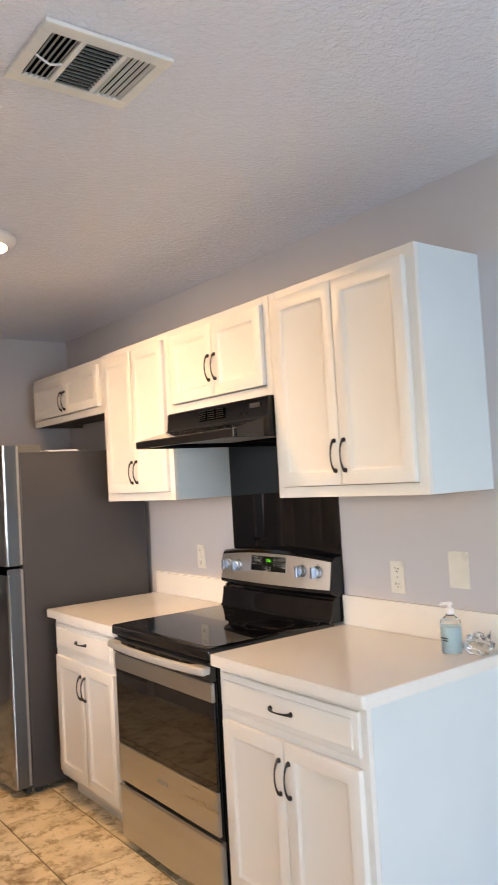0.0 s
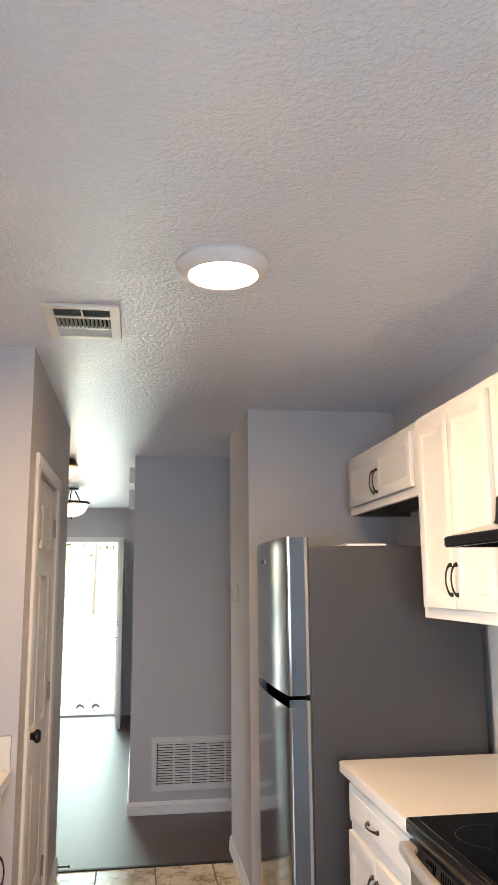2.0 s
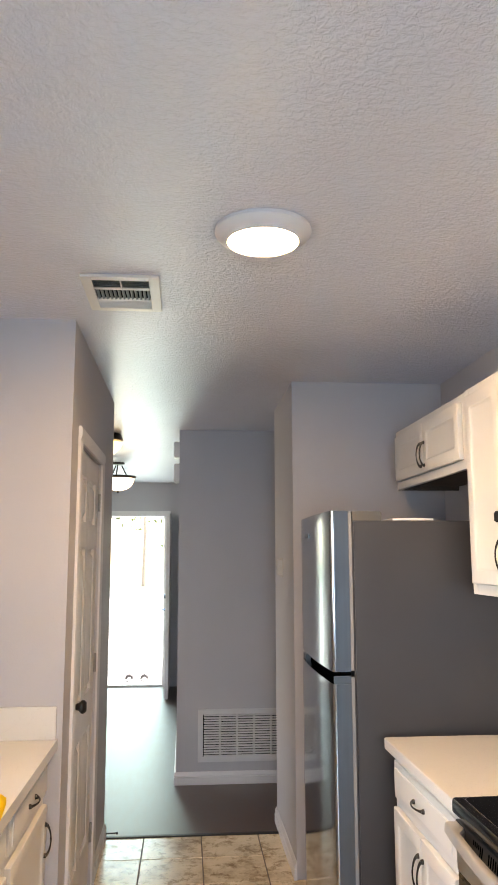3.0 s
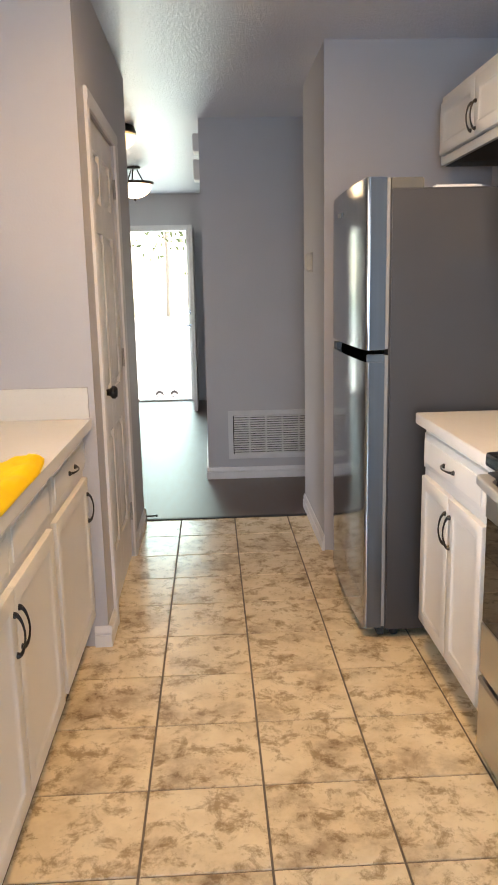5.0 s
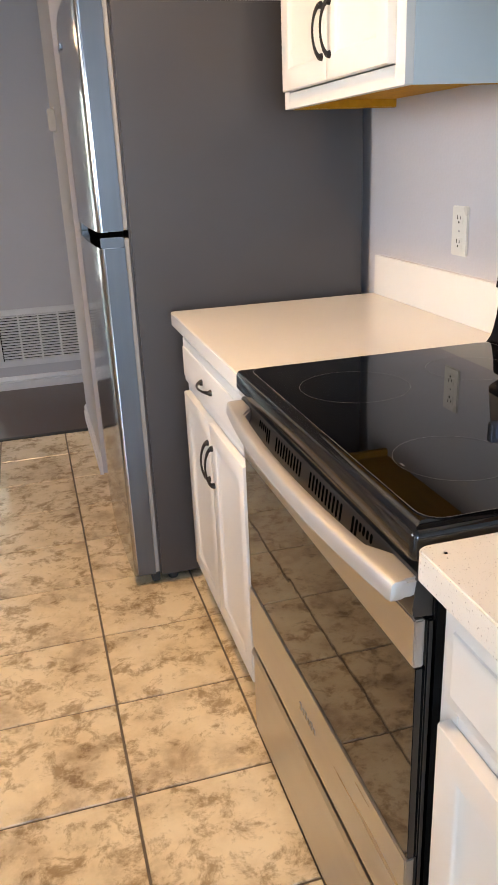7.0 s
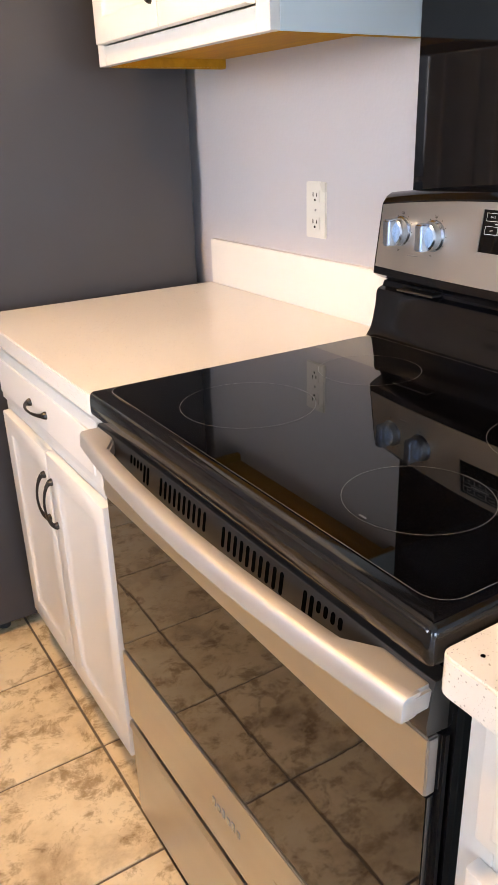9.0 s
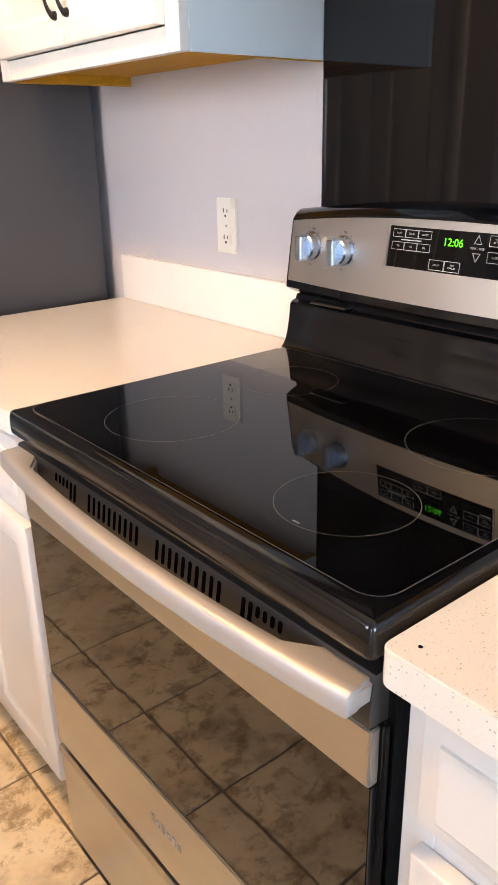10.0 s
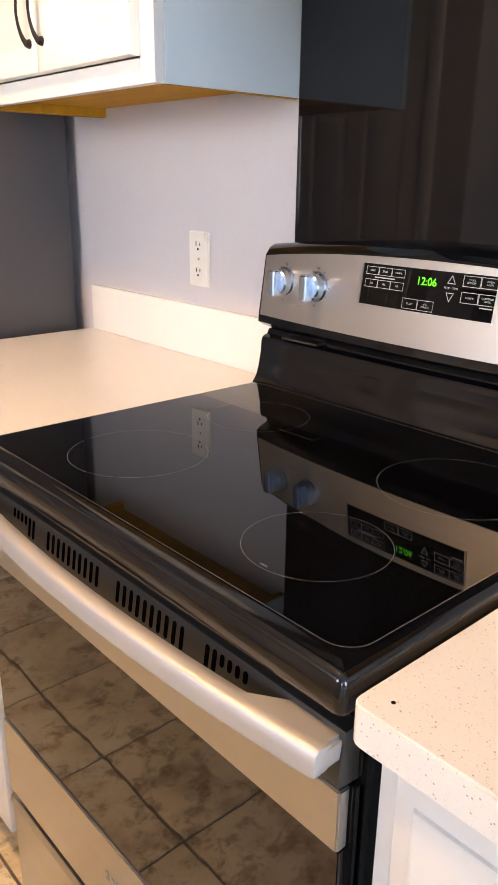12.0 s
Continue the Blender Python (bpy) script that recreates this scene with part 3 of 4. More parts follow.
def base_cabinet(fx, s, back, y0, y1, label, doors=2, drawers=1, top=0.876, kick=0.105, split=0.70, gap=0.025, pulls=None, fake=False):
    c = thing("base_cabinet", ((fx + back) / 2, (y0 + y1) / 2, 0), label, "cabinet", "white base cabinets")
    t = 0.016
    x0 = fx - s * 0.019
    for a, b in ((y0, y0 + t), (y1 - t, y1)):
        part("side_panel", prism([(x0, kick), (x0, top), (back, top), (back, 0), (fx - s * 0.075, 0), (fx - s * 0.075, kick)], "y", a, b), SIDE, c, "cabinet side with blue daylight tinted into its colour")
    part("toe_kick", box((fx - s * 0.075, y0 + t, 0), (fx - s * 0.087, y1 - t, kick)), WHITE, c)
    part("floor_panel", box((x0, y0 + t, kick), (back, y1 - t, kick + 0.015)), WHITE, c)
    face_frame(c, fx, s, y0, y1, kick, top, (split + 0.012,))
    n = drawers
    w = (y1 - y0 - 2 * gap + 0.003) / n
    for i in range(n):
        a = y0 + gap + i * w
        d = slab_front(c, "drawer_front", fx + s * 0.0006, s, a, a + w - 0.003, split + 0.028, top - 0.022)
        if not fake:
            bow_pull(d, (fx + s * 0.0196, a + w / 2, (split + top) / 2 + 0.002), (0, 1, 0), (s, 0, 0), 0.1)
    w = (y1 - y0 - 2 * gap + 0.003) / doors
    for i in range(doors):
        a = y0 + gap + i * w
        b = a + w - 0.003
        d = shaker(c, "door", fx + s * 0.0006, s, a, b, kick + 0.03, split - 0.004)
        inner = (b - 0.022 if i == 0 else a + 0.022) if doors == 2 else (a + 0.03 if pulls == "near" else b - 0.03)
        bow_pull(d, (fx + s * 0.0196, inner, split - 0.115), (0, 0, 1), (s, 0, 0))
    return c


BF = 1.492
base_cabinet(BF, -1, EAST, 1.478, 2.186, "white base cabinet, one drawer over two framed doors, end of counter")
base_cabinet(BF, -1, EAST, 2.966, 3.640, "white base cabinet, one drawer over two framed doors, beside refrigerator")
LF = 0.222
base_cabinet(LF, 1, -0.39, 3.150, PIER_S, "white base cabinet, one drawer over one framed door, beside pantry", doors=1, pulls="far")
base_cabinet(LF, 1, -0.39, 2.200, 3.148, "white sink base cabinet with two framed doors and false drawer fronts", drawers=2, fake=True)
base_cabinet(LF, 1, -0.39, 1.560, 2.198, "white base cabinet with one drawer and two framed doors")

CT, CH = 0.914, 0.038


def counter(name, lo, hi, label, splashes):
    """A slab with rounded front corners and eased edges, and a low upstand at the wall."""
    c = thing(name, ((lo[0] + hi[0]) / 2, (lo[1] + hi[1]) / 2, CT - CH), label, "countertop")
    r, outline_pts = 0.014, [(hi[0], hi[1])]
    for cy, a0 in ((hi[1] - r, 90), (lo[1] + r, 180)):
        outline_pts += [(lo[0] + r + r * math.cos(radians(a0 + 22.5 * k)), cy + r * math.sin(radians(a0 + 22.5 * k))) for k in range(5)]
    outline_pts.append((hi[0], lo[1]))
    bm = prism(outline_pts, "z", CT - CH, CT)
    rims = [e for e in bm.edges if abs(e.verts[0].co.z - e.verts[1].co.z) < 1e-6]
    bmesh.ops.bevel(bm, geom=rims, offset=0.0022, segments=2, affect="EDGES", clamp_overlap=True)
    part("slab", bm, QUARTZ, c)
    for a, b in splashes:
        part("backsplash", box((*a, CT + 0.0005), (*b, CT + 0.116), 0.0015, 2), QUARTZ, c)
    return c


counter("countertop", (1.453, 1.448), (EAST, 2.1935), "warm white speckled quartz countertop with a low backsplash", [((2.097, 1.448), (EAST + 0.006, 2.190))])
counter("countertop", (1.462, 2.958), (EAST, 3.690), "warm white speckled quartz countertop with a low backsplash", [((2.097, 2.958), (EAST + 0.006, 3.678))])
# a small dark chip by the corner of the end counter
part("chip", turned([(0.0, 0.0008), (0.0018, 0.0006), (0.0022, 0.0002)], (1.4775, 2.169, CT), "z", 10), SHADE_PRINT_BLACK, [o for o in scene.objects if o.name == "countertop"][0])

# counter with the sink cut through
SX0, SX1, SY0, SY1 = -0.27, 0.165, 2.34, 3.03
sc = thing("sink_countertop", (-0.06, 2.6, CT - CH), "warm white speckled quartz countertop round a dark sink", "countertop")
for lo, hi in (((-0.39, 1.55), (0.268, SY0)), ((-0.39, SY1), (0.268, PIER_S)), ((-0.39, SY0), (SX0, SY1)), ((SX1, SY0), (0.268, SY1))):
    part("slab", box((*lo, CT - CH), (*hi, CT)), QUARTZ, sc)
part("backsplash", box((-0.37, PIER_S - 0.02, CT), (0.262, PIER_S, CT + 0.116), 0.002), QUARTZ, sc)
part("backsplash", box((-0.39, 1.55, CT), (-0.37, PIER_S, CT + 0.116), 0.002), QUARTZ, sc)
sk = thing("sink", (-0.05, 2.68, CT - 0.2), "dark undermount kitchen sink", "sink")
bm = bmesh.new()
for lo, hi in (((SX0 - 0.01, SY0 - 0.01, CT - 0.2), (SX1 + 0.01, SY1 + 0.01, CT - 0.19)), ((SX0 - 0.01, SY0 - 0.01, CT - 0.19), (SX0, SY1 + 0.01, CT - 0.002)), ((SX1, SY0 - 0.01, CT - 0.19), (SX1 + 0.01, SY1 + 0.01, CT - 0.002)), ((SX0, SY0 - 0.01, CT - 0.19), (SX1, SY0, CT - 0.002)), ((SX0, SY1, CT - 0.19), (SX1, SY1 + 0.01, CT - 0.002))):
    box(lo, hi, 0, 1, bm)
part("basin", bm, BLACK, sk)
part("drain", turned([(0.045, 0.0), (0.04, 0.004), (0.03, 0.001), (0.0, 0.001)], (-0.05, 2.68, CT - 0.19), "z", 20), CHROME, sk)


# ---- refrigerator ----
def refrigerator():
    f = thing("refrigerator", (1.68, 4.11, 0), "top-freezer refrigerator with stainless doors and dark grey sides", "refrigerator")
    y0, y1 = 3.735, 4.495
    cx, top = 1.372, 1.712
    part("case", box((cx, y0, 0.035), (2.083, y1, top), 0.006, 3), FRIDGE, f, "dark grey textured steel cabinet")
    xf = 1.287

    def door_leaf(z0, z1, name, label):
        prof = []
        r = 0.011
        for k in range(6):
            a = math.pi / 2 * k / 5
            prof.append((xf + r - r * math.sin(a) + 0.0, y0 + r - r * math.cos(a)))
        n = 12
        for k in range(1, n):
            u = k / n
            prof.append((xf - 0.012 * math.sin(math.pi * u) ** 0.9, y0 + r + (y1 - y0 - 2 * r) * u))
        for k in range(6):
            a = math.pi / 2 * k / 5
            prof.append((xf + r - r * math.cos(a), y1 - r + r * math.sin(a)))
        prof += [(1.357, y1), (1.357, y0)]
        bm = prism(prof, "z", z0, z1)
        leaf = part(name, bm, DOORSTEEL, f, label)
        part("door_edge", box((1.2995, y0 - 0.0012, z0 + 0.001), (1.3565, y0 + 0.002, z1 - 0.001), 0.0005, 1), EDGE, leaf, "steel edge of the door with a blue-grey reflection in its colour")
        return leaf

    door_leaf(1.142, 1.749, "freezer_door", "stainless freezer door")
    door_leaf(0.048, 1.098, "fridge_door", "stainless fridge door")
    # pocket grip between the doors, filled with black to paint its shade
    part("grip", prism([(1.312, 1.0985), (1.357, 1.0985), (1.357, 1.141), (1.322, 1.141)], "y", y0 + 0.012, y1 - 0.012), SHADE_PRINT_BLACK, f, "black fill painting the shade of the grip between the doors")
    for a, b in ((y0, y0 + 0.011), (y1 - 0.08, y1)):
        part("grip_cap", box((1.291, a, 1.0985), (1.357, b, 1.126), 0.002), EDGE, f, "grey end cap of the grip")
    for z0, z1 in ((1.145, 1.745), (0.052, 1.122)):
        part("gasket", box((1.3572, y0 + 0.002, z0), (1.3700, y1 - 0.004, z1), 0.001, 1), GASKET, f, "pale grey door gasket")
    part("hinge_cover", prism([(1.375, top), (1.375, 1.748), (1.486, 1.748), (1.492, 1.742), (1.492, top)], "y", y0 + 0.012, y0 + 0.11), HINGE, f, "grey plastic hinge cover")
    part("toe_grille", box((1.345, y0 + 0.01, 0.012), (1.372, y1 - 0.01, 0.046), 0.003), RUBBER, f)
    for x, y in ((1.42, y0 + 0.05), (1.42, y1 - 0.05), (1.99, y0 + 0.05), (1.99, y1 - 0.05)):
        part("foot", turned([(0.016, 0.0), (0.018, 0.01), (0.012, 0.04)], (x, y, 0), "z", 14), RUBBER, f)
    part("badge", box((1.2705, 4.19, 1.655), (1.2745, 4.27, 1.672), 0.001), EDGE, f)


refrigerator()
solid("paper_sheet", box((1.535, 3.745, 1.7125), (1.70, 3.95, 1.7215), 0.001, 1), TRIM, "white folded sheet lying on the refrigerator", "paper", kind="thing")

# ---- range ----
RY0, RY1 = 2.194, 2.955
RM = (RY0 + RY1) / 2


def bulge(y):
    u = (y - RM) / ((RY1 - RY0) / 2)
    return 0.026 * (1 - u * u)


def arch(y):
    return bulge(y) * 0.85


def bowed(profile, y0, y1, n=20, bm=None, flat_top=False):
    """A closed outline in x and z swept along y; its points move out by the console's bulge times their third number."""
    bm = bm or bmesh.new()
    rows = []
    for i in range(n + 1):
        y = y0 + (y1 - y0) * i / n
        rows.append([bm.verts.new((x - k * bulge(y) + 0.14 * a, y, z + a)) for x, z, k in profile for a in (arch(y) if z > 1.15 and not flat_top else 0.0,)])
    m = len(profile)
    for p, q in zip(rows, rows[1:]):
        for j in range(m):
            bm.faces.new((p[j], p[(j + 1) % m], q[(j + 1) % m], q[j]))
    bm.faces.new(rows[0])
    bm.faces.new(rows[-1][::-1])
    return bm


CONX = lambda z: 2.043 + (z - 1.054) * 0.14


def lettering(parent, text, y, z, size, mat, lift=0.0008, name="lettering"):
    """Upright writing on the console, read from the west."""
    cu = bpy.data.curves.new(name, "FONT")
    cu.body, cu.size, cu.align_x, cu.align_y = text, size, "CENTER", "CENTER"
    tmp = new("tmp", cu)
    bpy.context.view_layer.update()
    me = bpy.data.meshes.new_from_object(tmp.evaluated_get(bpy.context.evaluated_depsgraph_get()))
    bpy.data.objects.remove(tmp)
    bpy.data.curves.remove(cu)
    for v in me.vertices:
        a, b = v.co.x, v.co.y
        yy, zz = y - a, z + b
        v.co = Vector((CONX(zz) - bulge(yy) - 0.003 - lift, yy, zz)) - ORIGIN[parent.name]
    me.materials.clear()
    me.materials.append(mat)
    me.name = name
    ob = new(name, me)
    ob.parent = parent
    ORIGIN[ob.name] = ORIGIN[parent.name]
    return ob


def outline(parent, y0, y1, z0, z1, w=0.0007):
    """A thin printed frame on the console's display."""
    bm = bmesh.new()
    for a, b, c, d in ((y0, y1, z0, z0 + w), (y0, y1, z1 - w, z1), (y0, y0 + w, z0, z1), (y1 - w, y1, z0, z1)):
        vs = [bm.verts.new((CONX(z) - bulge(y) - 0.0038, y, z)) for y, z in ((a, c), (b, c), (b, d), (a, d))]
        bm.faces.new(vs)
    return part("key_outline", bm, WRITING, parent)


def range_cooker():
    r = thing("electric_range", (1.75, RM, 0), "freestanding electric range with a black glass top and stainless front", "range")
    part("body", box((1.485, RY0 + 0.003, 0.03), (2.085, RY1 - 0.003, 0.885), 0.003), ENAMEL, r, "black enamelled body")
    # cooktop: rounded frame, glass, burner rings
    fx0, fx1, fy0, fy1, c = 1.454, 2.06, RY0 + 0.006, RY1 - 0.009, 0.010
    bm, rims = bmesh.new(), []
    for inset, z in ((0.012, 0.889), (0.004, 0.8892), (0.0014, 0.8906), (0.0, 0.895), (0.0003, 0.908), (0.0008, 0.917), (0.0020, 0.9216), (0.0044, 0.9250), (0.0085, 0.9270), (0.016, 0.9284), (0.022, 0.9290)):
        rim = []
        for cx, cy, a0 in ((fx1 - c, fy1 - c, 0), (fx0 + c, fy1 - c, 90), (fx0 + c, fy0 + c, 180), (fx1 - c, fy0 + c, 270)):
            for k in range(7):
                a = radians(a0 + 15 * k)
                ux, uy = math.copysign(1, math.cos(radians(a0 + 45))), math.copysign(1, math.sin(radians(a0 + 45)))
                rr = max(c - inset, 0.001)
                rim.append(bm.verts.new((cx - ux * max(inset - c + 0.001, 0) + rr * math.cos(a), cy - uy * max(inset - c + 0.001, 0) + rr * math.sin(a), z)))
        rims.append(rim)
    for p, q in zip(rims, rims[1:]):
        for k in range(len(p)):
            bm.faces.new((p[k], p[(k + 1) % len(p)], q[(k + 1) % len(p)], q[k]))
    bm.faces.new(rims[0])
    bm.faces.new(rims[-1])
    part("cooktop_frame", bm, ENAMEL, r, "black enamel cooktop frame with a rolled lip")
    gx0, gx1, gy0, gy1, q = 1.479, 2.012, RY0 + 0.022, RY1 - 0.028, 0.03

    def rounded(inset, z):
        pts = []
        for cx, cy, a0 in ((gx1 - q, gy1 - q, 0), (gx0 + q, gy1 - q, 90), (gx0 + q, gy0 + q, 180), (gx1 - q, gy0 + q, 270)):
            for k in range(7):
                a = radians(a0 + 15 * k)
                pts.append((cx + (q - inset) * math.cos(a), cy + (q - inset) * math.sin(a), z))
        return pts

    bm = bmesh.new()
    lo, hi = [bm.verts.new(p) for p in rounded(0, 0.926)], [bm.verts.new(p) for p in rounded(0, 0.9300)]
    bm.faces.new(hi)
    for i in range(len(lo)):
        bm.faces.new((lo[i], lo[(i + 1) % len(lo)], hi[(i + 1) % len(lo)], hi[i]))
    top = part("glass_top", bm, COOKGLASS, r, "black ceramic glass with thin burner rings")
    bm = bmesh.new()
    a, b = [bm.verts.new(p) for p in rounded(0.0, 0.9303)], [bm.verts.new(p) for p in rounded(0.0008, 0.9303)]
    for i in range(len(a)):
        bm.faces.new((a[i], a[(i + 1) % len(a)], b[(i + 1) % len(a)], b[i]))
    part("border_line", bm, RINGGREY, top)
    for x, y, rad in ((1.619, 2.735, 0.098), (1.605, 2.374, 0.081), (1.866, 2.757, 0.083), (1.858, 2.371, 0.101)):
        bm = bmesh.new()
        n = 72
        ring = [[bm.verts.new((x + (rad + d) * math.cos(math.tau * i / n), y + (rad + d) * math.sin(math.tau * i / n), 0.9303)) for i in range(n)] for d in (-0.0003, 0.0003)]
        for i in range(n):
            bm.faces.new((ring[0][i], ring[0][(i + 1) % n], ring[1][(i + 1) % n], ring[1][i]))
        part("burner_ring", bm, RINGGREY, top, "thin grey burner ring")
    # worn print beside the front ring
    part("print_bar", box((1.5285, 2.3695, 0.9301), (1.5310, 2.3800, 0.9304)), RINGGREY, top)
    # vent strip under the cooktop
    part("vent_strip", prism([(1.49, 0.870), (1.4685, 0.870), (1.4665, 0.8692), (1.4652, 0.867), (1.4590, 0.826), (1.461, 0.815), (1.49, 0.812)], "y", RY0 + 0.01, RY1 - 0.01), STRIP, r, "black vent strip with slots")

    def slot(y, long):
        z1, h = 0.8625, 0.026 if long else 0.013
        pts = []
        for k in range(8):
            a = math.pi * k / 7
            pts.append((y + 0.0031 * math.cos(a), z1 - 0.003 + 0.003 * math.sin(a)))
        for k in range(8):
            a = math.pi + math.pi * k / 7
            pts.append((y + 0.0031 * math.cos(a), z1 - h + 0.003 + 0.003 * math.sin(a)))
        bm = bmesh.new()
        fr = [bm.verts.new((1.459 + (z - 0.826) * 0.151 - 0.0006, yy, z)) for yy, z in pts]
        bm.faces.new(fr)
        bk = [bm.verts.new((1.484, yy, z)) for yy, z in pts]
        for i in range(len(fr)):
            bm.faces.new((fr[i], fr[(i + 1) % len(fr)], bk[(i + 1) % len(fr)], bk[i]))
        # Black faces paint the shade inside the slot.
        part("vent_slot", bm, SHADE_PRINT_BLACK, r)

    for side in (-1, 1):
        for i in range(6):
            slot(RM - 0.006 + side * (0.186 + 0.0114 * i), i < 2)
        for i in range(10):
            slot(RM - 0.006 + side * (0.023 + 0.0135 * i), True)
    # oven door
    d = part("oven_door", box((1.478, RY0 + 0.006, 0.279), (1.492, RY1 - 0.006, 0.81), 0.002), ENAMEL, r, "oven door with dark glass between stainless bands")
    part("upper_band", box((1.464, RY0 + 0.011, 0.741), (1.478, RY1 - 0.010, 0.808), 0.002), STEEL, d, "brushed stainless band")
    part("door_glass", box((1.467, RY0 + 0.011, 0.433), (1.478, RY1 - 0.010, 0.740), 0.001), OVENGLASS, d, "dark reflective oven window")
    band = part("lower_band", box((1.464, RY0 + 0.011, 0.281), (1.478, RY1 - 0.010, 0.432), 0.002), STEEL, d, "brushed stainless band")
    for i in range(6):
        h = 0.012 if i % 2 else 0.016
        part("badge_bar", box((1.4625, RM + 0.045 - i * 0.014, 0.356), (1.4642, RM + 0.037 - i * 0.014, 0.356 + h), 0.0004, 1), CHROME, band)
    # bowed bar handle with two mounts
    bm = bmesh.new()
    rows = []
    n, hy0, hy1 = 28, RY0 + 0.012, RY1 - 0.010
    stops = [(0.0, 0.2), (0.0004, 0.7), (0.002, 0.92), (0.006, 1.0)] + [(i / n, 1.0) for i in range(1, n)] + [(0.994, 1.0), (0.998, 0.92), (0.9996, 0.7), (1.0, 0.2)]
    for w, grow in stops:
        u = w * 2 - 1
        y = hy0 + (hy1 - hy0) * w
        ox = 1.443 - 0.024 * (1 - u * u)
        row = []
        for k in range(20):
            a = math.tau * k / 20
            row.append(bm.verts.new((ox + grow * (0.0105 * math.copysign(abs(math.cos(a)) ** 0.38, math.cos(a)) + 0.003 * math.sin(a)), y, 0.852 + grow * 0.0132 * math.copysign(abs(math.sin(a)) ** 0.38, math.sin(a)))))
        rows.append(row)
    for p, q2 in zip(rows, rows[1:]):
        for k in range(20):
            bm.faces.new((p[k], p[(k + 1) % 20], q2[(k + 1) % 20], q2[k]))
    bm.faces.new(rows[0])
    bm.faces.new(rows[-1][::-1])
    part("handle", bm, SATIN, d, "bowed stainless bar handle")
    for s, y in ((1, hy0), (-1, hy1)):
        bm = bmesh.new()
        a = [(1.442, y), (1.470, y), (1.470, y + s * 0.060), (1.443, y + s * 0.100), (1.432, y + s * 0.100)]
        prism([(p[0], p[1]) for p in a], "z", 0.840, 0.8652, bm)
        bmesh.ops.bevel(bm, geom=list(bm.edges), offset=0.004, segments=3, affect="EDGES")
        part("handle_mount", bm, SATIN, d)
    w = part("warming_drawer", box((1.466, RY0 + 0.006, 0.04), (1.49, RY1 - 0.006, 0.264), 0.003), STEEL, r, "stainless storage drawer")
    part("drawer_lip", prism([(1.462, 0.254), (1.466, 0.265), (1.485, 0.265), (1.485, 0.254)], "y", RY0 + 0.006, RY1 - 0.006), STEEL, w)
    for y in (RY0 + 0.05, RY1 - 0.05):
        for x in (1.53, 2.04):
            part("foot", turned([(0.015, 0.0), (0.015, 0.02), (0.01, 0.035)], (x, y, 0), "z", 14), RUBBER, r)
    # neck and console
    part("neck", bowed([(2.024, 0.924, 0), (2.029, 0.9295, 0.1), (2.035, 0.938, 0.2), (2.040, 0.955, 0.25), (2.045, 0.98, 0.3), (2.047, 1.004, 0.3), (2.05, 1.010, 0.3), (2.056, 1.0135, 0.3), (2.062, 1.0145, 0.3), (2.066, 1.024, 0.3), (2.105, 1.026, 0), (2.105, 0.924, 0)], RY0 + 0.004, RY1 - 0.004), ENAMEL, r, "black sloping neck below the console")
    part("latch", box((2.036, 2.795, 1.0165), (2.062, 2.885, 1.0205), 0.001, 1), STRIP, r, "thin dark latch in the gap under the console")
    con = part("console", bowed([(2.052, 1.033, 1), (CONX(1.04), 1.040, 1), (CONX(1.05), 1.054, 1), (CONX(1.164), 1.164, 1), (2.068, 1.176, 1), (2.08, 1.182, 0.8), (2.106, 1.182, 0), (2.106, 1.016, 0), (2.075, 1.024, 0.5)], RY0, RY1), ENAMEL, r, "black console with a stainless fascia")
    part("fascia", bowed([(CONX(1.054) - 0.0025, 1.054, 1), (CONX(1.162) - 0.0025, 1.162, 1), (CONX(1.162) + 0.002, 1.162, 1), (CONX(1.054) + 0.002, 1.054, 1)], RY0 + 0.006, RY1 - 0.006), FASCIA, con, "brushed stainless fascia")
    disp = part("display", bowed([(CONX(1.108) - 0.0033, 1.108, 1), (CONX(1.1715) - 0.0033, 1.1715, 1), (CONX(1.1715), 1.1715, 1), (CONX(1.108), 1.108, 1)], 2.449, 2.692, flat_top=True), COOKGLASS, con, "black touch panel with a green clock")
    lettering(disp, "12:06", 2.566, 1.1535, 0.0165, GREEN, name="clock_digits")
    for row, names in ((1.161, ("BAKE", "BROIL", "WARM")), (1.1415, ("350", "400", "425"))):
        for i, nme in enumerate(names):
            y = 2.672 - i * 0.026
            outline(disp, y - 0.0128, y + 0.0128, row - 0.0062, row + 0.0062)
            lettering(disp, nme, y, row, 0.0042, WRITING)
    for y, z, nme in ((2.591, 1.1185, "START"), (2.562, 1.1185, "OFF\nCANCEL"), (2.490, 1.161, "TIMER\nSET-OFF"), (2.461, 1.161, "OVEN\nLIGHT"), (2.490, 1.138, "CLOCK"), (2.461, 1.138, "CONTROL\nLOCK")):
        outline(disp, y - 0.0142, y + 0.0142, z - 0.0078, z + 0.0078)
        lettering(disp, nme, y, z, 0.0040, WRITING)
    # rows of print too fine to read
    part("print_bar", box((CONX(1.1513) - bulge(2.646) - 0.0039, 2.626, 1.1505), (CONX(1.1513) - bulge(2.646) - 0.0034, 2.666, 1.1522)), WRITING, disp)
    part("print_bar", box((CONX(1.1265) - bulge(2.461) - 0.0042, 2.452, 1.1258), (CONX(1.1265) - bulge(2.461) - 0.0032, 2.472, 1.1272)), WRITING, disp)
